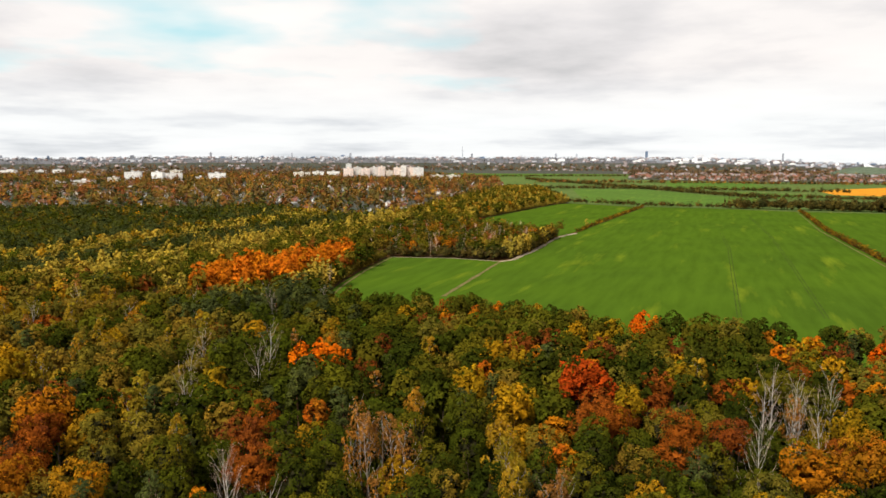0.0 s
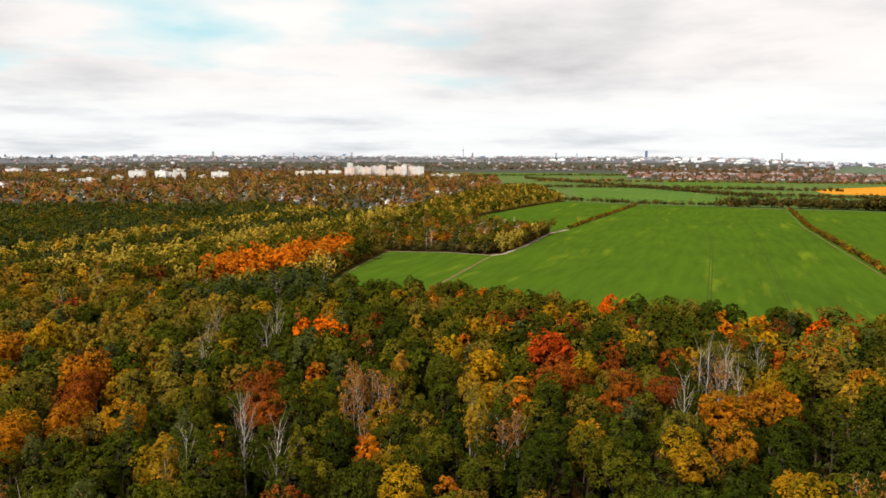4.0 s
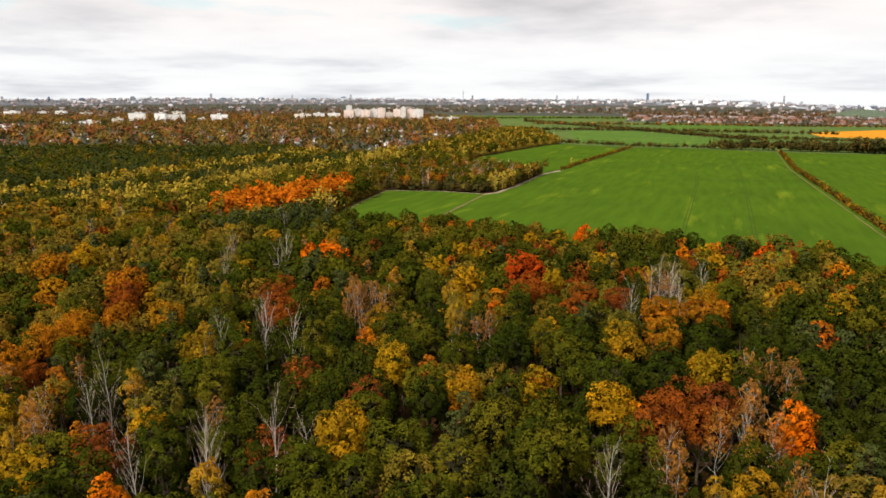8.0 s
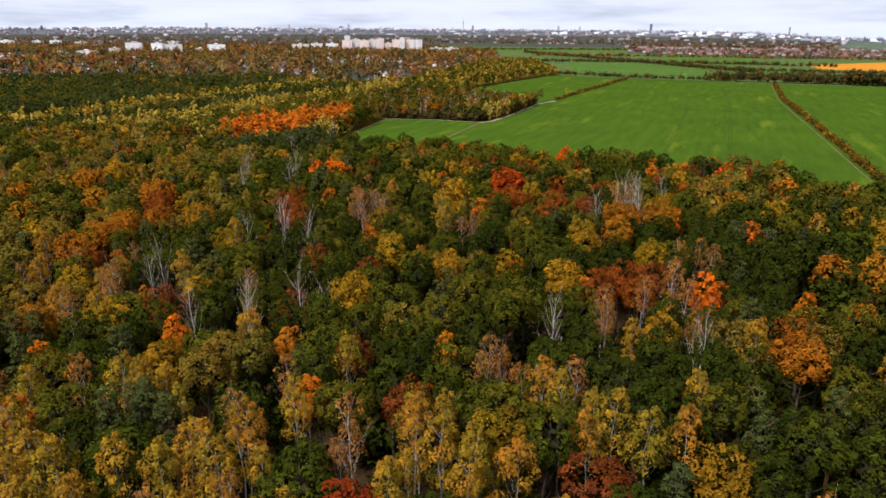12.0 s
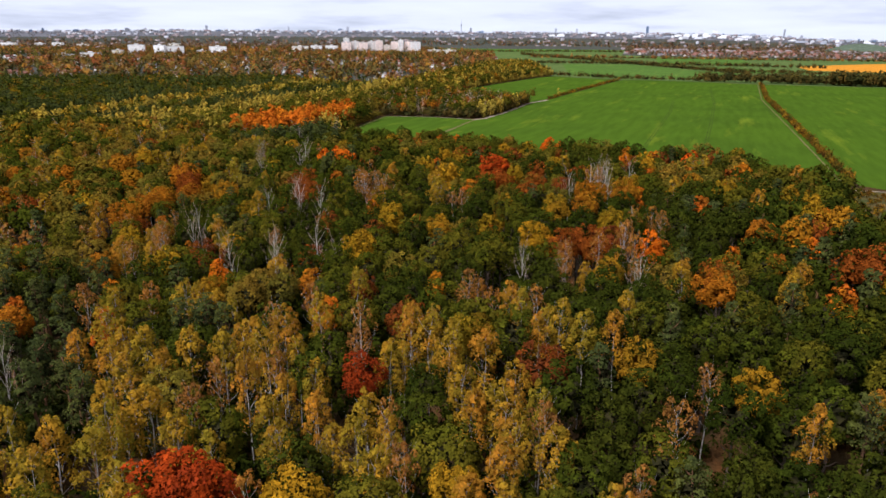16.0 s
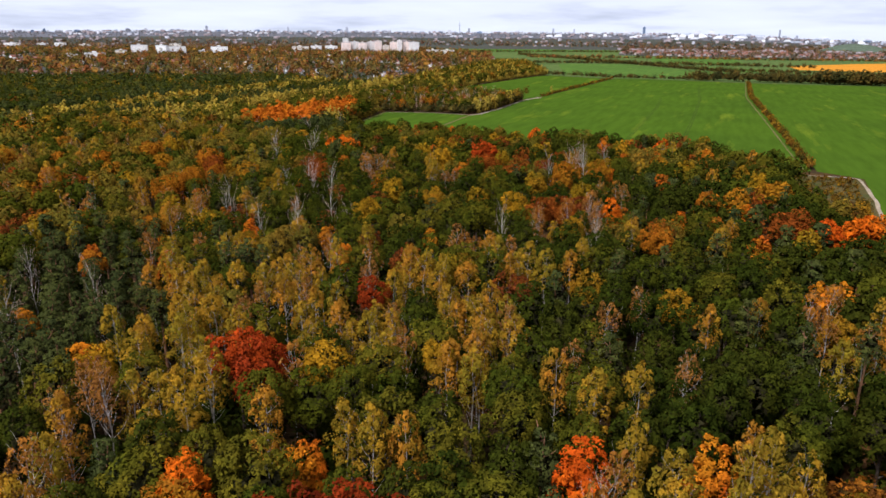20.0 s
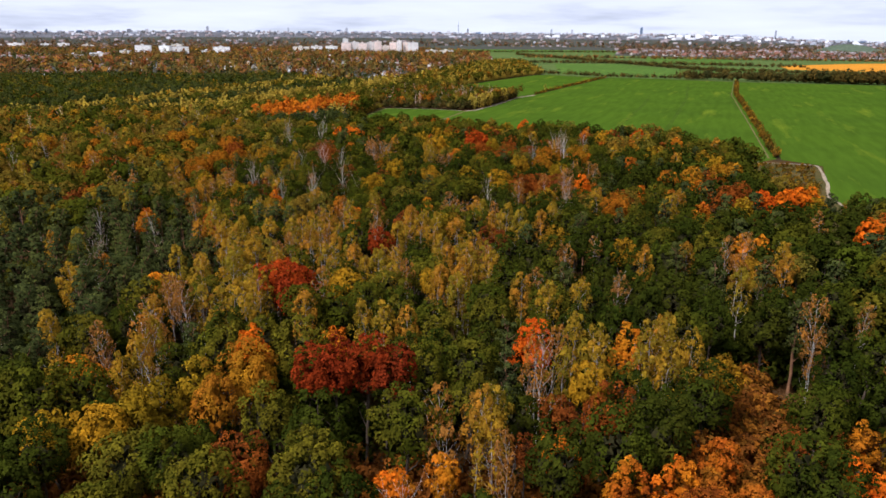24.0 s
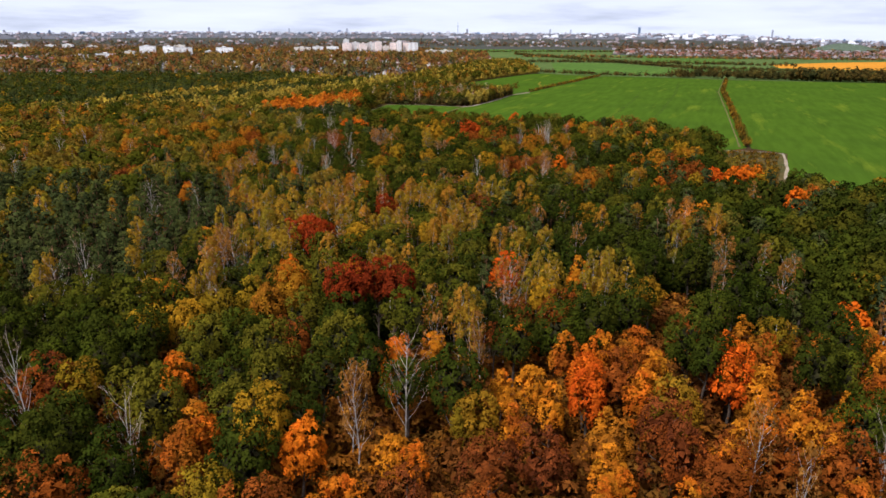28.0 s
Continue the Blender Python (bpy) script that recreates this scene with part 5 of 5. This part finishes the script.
def house_rest(name, poly, count, x0, x1, y0, y1, tiles, plaster, label):
    """Houses too far to tell apart, joined: walls and roofs of one suburb."""
    src = []
    for wall, roof, panes in HOUSES:
        src.append([])
        for me in (wall, roof):
            me.calc_loop_triangles()
            src[-1].append((np.array([p.co[:] for p in me.vertices]), np.array([t.vertices[:] for t in me.loop_triangles])))
    walls, roofs = [], []
    while len(walls) < count:
        x, y = rng_town.uniform(x0, x1), rng_town.uniform(y0, y1)
        if not inside(x, y, poly) or on_hill(x, y) or any(abs(x - hx) < 15 and abs(y - hy) < 15 for hx, hy in homes):
            continue
        homes.append((x, y))
        a, pair = rng_town.uniform(0, 6.28), src[rng_town.randrange(4)]
        for (v, f), store in zip(pair, (walls, roofs)):
            w = np.stack([v[:, 0] * math.cos(a) - v[:, 1] * math.sin(a) + x, v[:, 0] * math.sin(a) + v[:, 1] * math.cos(a) + y, v[:, 2] + rise(x, y)], 1)
            store.append((w, f))
    tagged(new(name + "_walls", mesh_from(name, *joined(walls), plaster)), label + ", plastered walls", "houses", kind="stuff")
    tagged(new(name + "_roofs", mesh_from(name, *joined(roofs), tiles)), label + ", tiled roofs", "houses", kind="stuff")


house_rest("suburb_houses", TOWN_LEFT, 300, -1500, 320, 900, 2950, ROOF_RED, WALL_WHITE, "far suburban houses among autumn trees")
house_rest("village_houses", TOWN_RIGHT, 300, 800, 2700, 1960, 3500, ROOF_RED, WALL_DULL, "far red roofed village houses")


def town_trees(name, poly, count, x0, x1, y0, y1, material, label, lo=0.6, hi=1.1, shape="garden"):
    spots = []
    while len(spots) < count:
        x, y = rng_town.uniform(x0, x1), y0 + (y1 - y0) * rng_town.random()
        if inside(x, y, poly) and not on_hill(x, y) and not any(abs(x - hx) < 8 and -9 < y - hy < 9 for hx, hy in homes):
            spots.append((x, y, rng_town.uniform(lo, hi), rng_town.uniform(0, 360)))
    many(name, shape, "dot", spots, material, label, "trees", base=rise, shape=shape)


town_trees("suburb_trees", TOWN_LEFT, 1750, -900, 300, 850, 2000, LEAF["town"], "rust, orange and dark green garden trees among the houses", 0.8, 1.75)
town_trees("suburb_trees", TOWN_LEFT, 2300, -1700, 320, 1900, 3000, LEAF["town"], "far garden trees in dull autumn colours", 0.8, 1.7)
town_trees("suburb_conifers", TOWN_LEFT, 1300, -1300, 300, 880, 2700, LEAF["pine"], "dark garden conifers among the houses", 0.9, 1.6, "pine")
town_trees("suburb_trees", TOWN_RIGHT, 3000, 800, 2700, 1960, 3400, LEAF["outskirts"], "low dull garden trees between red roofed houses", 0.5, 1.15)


# ---- apartment blocks ----
def apartment(x, y, w, d, storeys, wall, yaw=0.0, balconies=True, label="large pale apartment block with rows of windows"):
    """A slab block: body, parapet, stair head, one window band a storey, balcony stacks."""
    ob = tagged(new("apartment_block"), label, "apartment block", "apartment blocks of the town")
    ob.matrix_basis = pose(x, y, rise(x, y) + 0.02, 0, 0, yaw)
    sh = 2.9
    h = storeys * sh
    part("wall", box(bmesh.new(), -w / 2, w / 2, -d / 2, d / 2, 0, h), wall, ob)
    bm = bmesh.new()
    box(bm, -w / 2 - 0.25, w / 2 + 0.25, -d / 2 - 0.25, d / 2 + 0.25, h, h + 0.9)
    part("roof", bm, ROOF_FLAT, ob)
    part("stair_head", box(bmesh.new(), -w * 0.12, w * 0.06, -d * 0.2, d * 0.3, h + 0.9, h + 3.6), wall, ob)
    cols = max(2, int(w / 3.6))
    for s in range(storeys):
        bm = bmesh.new()
        for c in range(cols):
            cx = -w / 2 + w * (c + 0.5) / cols
            box(bm, cx - 0.7, cx + 0.7, -d / 2 - 0.08, -d / 2 + 0.05, s * sh + 1.0, s * sh + 2.2)
        tagged(part("window_band", bm, GLASS_DARK, ob), kind="stuff")
    if balconies:
        stacks = max(2, int(w / 14))
        for c in range(stacks):
            cx = -w / 2 + w * (c + 0.5) / stacks
            bm = bmesh.new()
            for s in range(1, storeys):
                box(bm, cx - 2.2, cx + 2.2, -d / 2 - 1.5, -d / 2 - 0.1, s * sh - 0.1, s * sh + 1.0)
            tagged(part("balcony", bm, BALCONY, ob), kind="stuff")
    return ob


def slab_row():
    base = 2390
    for x, w, dy, st, wall in ((-176, 32, 0, 13, WALL_PINK), (-146, 26, 14, 14, WALL_WHITE), (-118, 28, 0, 13, WALL_PINK), (-90, 26, 12, 14, WALL_WHITE), (-64, 24, 0, 15, WALL_PINK),
                               (-38, 24, 30, 10, WALL_CREAM), (-12, 24, 4, 14, WALL_PINK), (10, 18, -10, 16, WALL_WHITE), (34, 22, 10, 14, WALL_PINK), (60, 34, -4, 14, WALL_WHITE)):
        apartment(x, base + dy, w, 14, st, wall)


slab_row()
for x, y, w, st, wall in ((-360, 2600, 60, 7, WALL_CREAM), (-300, 2590, 40, 8, WALL_WHITE), (-245, 2600, 44, 8, WALL_WHITE), (120, 2270, 40, 6, WALL_CREAM), (168, 2262, 46, 6, WALL_CREAM),
                          (-745, 2010, 44, 11, WALL_WHITE), (-722, 2140, 34, 10, WALL_WHITE), (-682, 2150, 56, 9, WALL_WHITE), (-790, 1990, 30, 6, WALL_CREAM), (-552, 2155, 50, 9, WALL_WHITE), (-600, 2155, 30, 5, WALL_WHITE),
                          (-800, 1830, 50, 5, WALL_WHITE), (-855, 1800, 44, 4, WALL_WHITE), (-1525, 2845, 60, 8, WALL_WHITE), (-1590, 2800, 60, 7, WALL_WHITE), (-1480, 3000, 40, 7, WALL_WHITE), (-1390, 2960, 44, 8, WALL_WHITE),
                          (-1290, 2960, 50, 6, WALL_CREAM), (-240, 3300, 26, 16, WALL_WHITE), (-130, 3100, 40, 8, WALL_CREAM), (-950, 3050, 50, 7, WALL_CREAM), (-1050, 2900, 40, 6, WALL_WHITE)):
    apartment(x, y, w, 13, st, wall, rng_town.uniform(-12, 12), False, "pale apartment block among autumn trees")

# ---- far city ----


def far_city():
    rng = random.Random(21)
    # low roofs and dim woods fill the strip below the skyline
    spots, nearer = [], []
    for i in range(10500):
        a = radians(rng.uniform(-33, 40))
        r = rng.uniform(3000, 4740)
        x, y = r * math.sin(a), r * math.cos(a) - 100
        if not (inside(x, y, FARMLAND) or on_hill(x, y) or inside(x, y, TOWN_RIGHT) and r < 3400):
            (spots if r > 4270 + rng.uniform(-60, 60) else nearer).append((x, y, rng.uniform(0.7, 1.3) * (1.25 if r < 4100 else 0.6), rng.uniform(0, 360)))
    many("far_woods", "garden", "speck", spots, LEAF["far"], "woods between far buildings, blue grey haze painted in", "woods", base=rise)
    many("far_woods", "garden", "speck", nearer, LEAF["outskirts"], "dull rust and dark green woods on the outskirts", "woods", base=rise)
    v_all, f_all, at = [], [], 0
    cube = np.array([(sx, sy, sz) for sz in (0, 1) for sy in (-0.5, 0.5) for sx in (-0.5, 0.5)])
    quads = np.array([(0, 1, 5), (0, 5, 4), (1, 3, 7), (1, 7, 5), (3, 2, 6), (3, 6, 7), (2, 0, 4), (2, 4, 6), (4, 5, 7), (4, 7, 6)])
    for i in range(190):
        a = radians(rng.uniform(-33, 40))
        r = rng.uniform(3500, 4750) if i % 4 == 0 else rng.uniform(4300, 4780)
        x, y = r * math.sin(a), r * math.cos(a) - 100
        if inside(x, y, FARMLAND):
            continue
        h = rng.choice((6, 7, 8, 9, 11, 15))
        v = cube * np.array([rng.uniform(9, 26), rng.uniform(9, 14), h]) + np.array([x, y, rise(x, y) + 0.2])
        v_all.append(v)
        f_all.append(quads + at)
        at += len(v)
    tagged(new("far_buildings", mesh_from("far_buildings", np.concatenate(v_all), np.concatenate(f_all), CITY_LOW)), "pale low buildings of the far city", "buildings", kind="stuff")
    roofs, at = ([], []), 0
    for i in range(900):
        a, r = radians(rng.uniform(-33, 40)), rng.uniform(3050, 4600)
        x, y = r * math.sin(a), r * math.cos(a) - 100
        if inside(x, y, FARMLAND):
            continue
        roofs[0].append(cube * np.array([rng.uniform(9, 24), rng.uniform(9, 14), rng.uniform(7, 13)]) + np.array([x, y, rise(x, y) + 0.2]))
        roofs[1].append(quads + at)
        at += 8
    tagged(new("far_roofs", mesh_from("far_roofs", np.concatenate(roofs[0]), np.concatenate(roofs[1]), ROOF_FAR)), "dull brown roofs of the far town", "buildings", kind="stuff")
    # the skyline: azimuth in degrees from north, width, top height above the sea of roofs
    for i in range(90):
        a = -31 + 69 * (i + rng.random()) / 90
        r = rng.uniform(4600, 4780)
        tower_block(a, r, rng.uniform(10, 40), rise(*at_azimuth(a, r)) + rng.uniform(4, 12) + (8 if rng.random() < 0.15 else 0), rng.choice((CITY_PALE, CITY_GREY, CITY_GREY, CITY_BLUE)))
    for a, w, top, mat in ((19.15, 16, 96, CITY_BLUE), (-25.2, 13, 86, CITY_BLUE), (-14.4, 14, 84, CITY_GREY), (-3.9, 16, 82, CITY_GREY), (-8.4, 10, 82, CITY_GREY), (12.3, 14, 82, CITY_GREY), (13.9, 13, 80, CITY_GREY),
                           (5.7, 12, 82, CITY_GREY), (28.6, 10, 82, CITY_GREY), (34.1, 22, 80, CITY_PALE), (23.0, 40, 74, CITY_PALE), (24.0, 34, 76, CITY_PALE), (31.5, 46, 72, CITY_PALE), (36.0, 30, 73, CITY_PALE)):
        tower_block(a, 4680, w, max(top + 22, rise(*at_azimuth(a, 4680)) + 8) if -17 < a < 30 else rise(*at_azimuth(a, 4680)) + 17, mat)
    # the pale estate in the east
    for a, r, w, tall in ((22.0, 4400, 34, 16), (22.6, 4380, 30, 19), (23.3, 4400, 26, 21), (21.4, 4420, 40, 10), (12.0, 4380, 40, 9), (12.7, 4370, 44, 12), (15.2, 4400, 40, 10), (16.3, 4390, 20, 14), (24.6, 4420, 60, 10), (26.0, 4430, 70, 10), (27.4, 4440, 50, 12)):
        tower_block(a, r, w, rise(*at_azimuth(a, r)) + tall, CITY_WHITE)
    for i in range(44):
        a, r = 17.5 + 18.5 * (i + rng.random()) / 44, rng.uniform(4280, 4560)
        tower_block(a, r, rng.uniform(12, 50), rise(*at_azimuth(a, r)) + rng.uniform(6, 12), rng.choice((CITY_WHITE, CITY_PALE, CITY_GREY, CITY_GREY)))
    for i in range(26):
        a, r = -26 + 36 * (i + rng.random()) / 26, rng.uniform(4250, 4560)
        tower_block(a, r, rng.uniform(10, 60), rise(*at_azimuth(a, r)) + rng.uniform(4, 7), rng.choice((CITY_WHITE, CITY_PALE, CITY_GREY, CITY_GREY)))
    mast(4.95, 4720, 152)


def at_azimuth(a, r):
    return r * math.sin(radians(a)), r * math.cos(radians(a)) - 100


def tower_block(a, r, w, top, material):
    x, y = at_azimuth(a, r)
    z = rise(x, y)
    ob = tagged(new("high_rise"), "hazy far high-rise building on the city skyline", "high-rise", "skyline of the far city")
    ob.matrix_basis = pose(x, y, z, 0, 0, -a)
    part("wall", box(bmesh.new(), -w / 2, w / 2, -7, 7, 0, top - z), material, ob)
    part("roof", box(bmesh.new(), -w * 0.25, w * 0.3, -4, 4, top - z, top - z + 2.5), material, ob)


def mast(a, r, top):
    x, y = at_azimuth(a, r)
    z = rise(x, y)
    ob = tagged(new("television_tower"), "thin grey television tower far on the horizon", "tower")
    ob.matrix_basis = pose(x, y, z)
    for name, r0, r1, z0, z1 in (("shaft", 3.2, 2.2, 0, (top - z) * 0.7), ("antenna", 1.4, 0.6, (top - z) * 0.7, top - z)):
        bm = bmesh.new()
        bmesh.ops.create_cone(bm, cap_ends=True, segments=10, radius1=r0, radius2=r1, depth=z1 - z0, matrix=Matrix.Translation((0, 0, (z0 + z1) / 2)))
        part(name, bm, CITY_GREY, ob)
    bm = bmesh.new()
    bmesh.ops.create_uvsphere(bm, u_segments=12, v_segments=8, radius=5, matrix=Matrix.Translation((0, 0, (top - z) * 0.62)))
    part("sphere", bm, CITY_GREY, ob)


far_city()
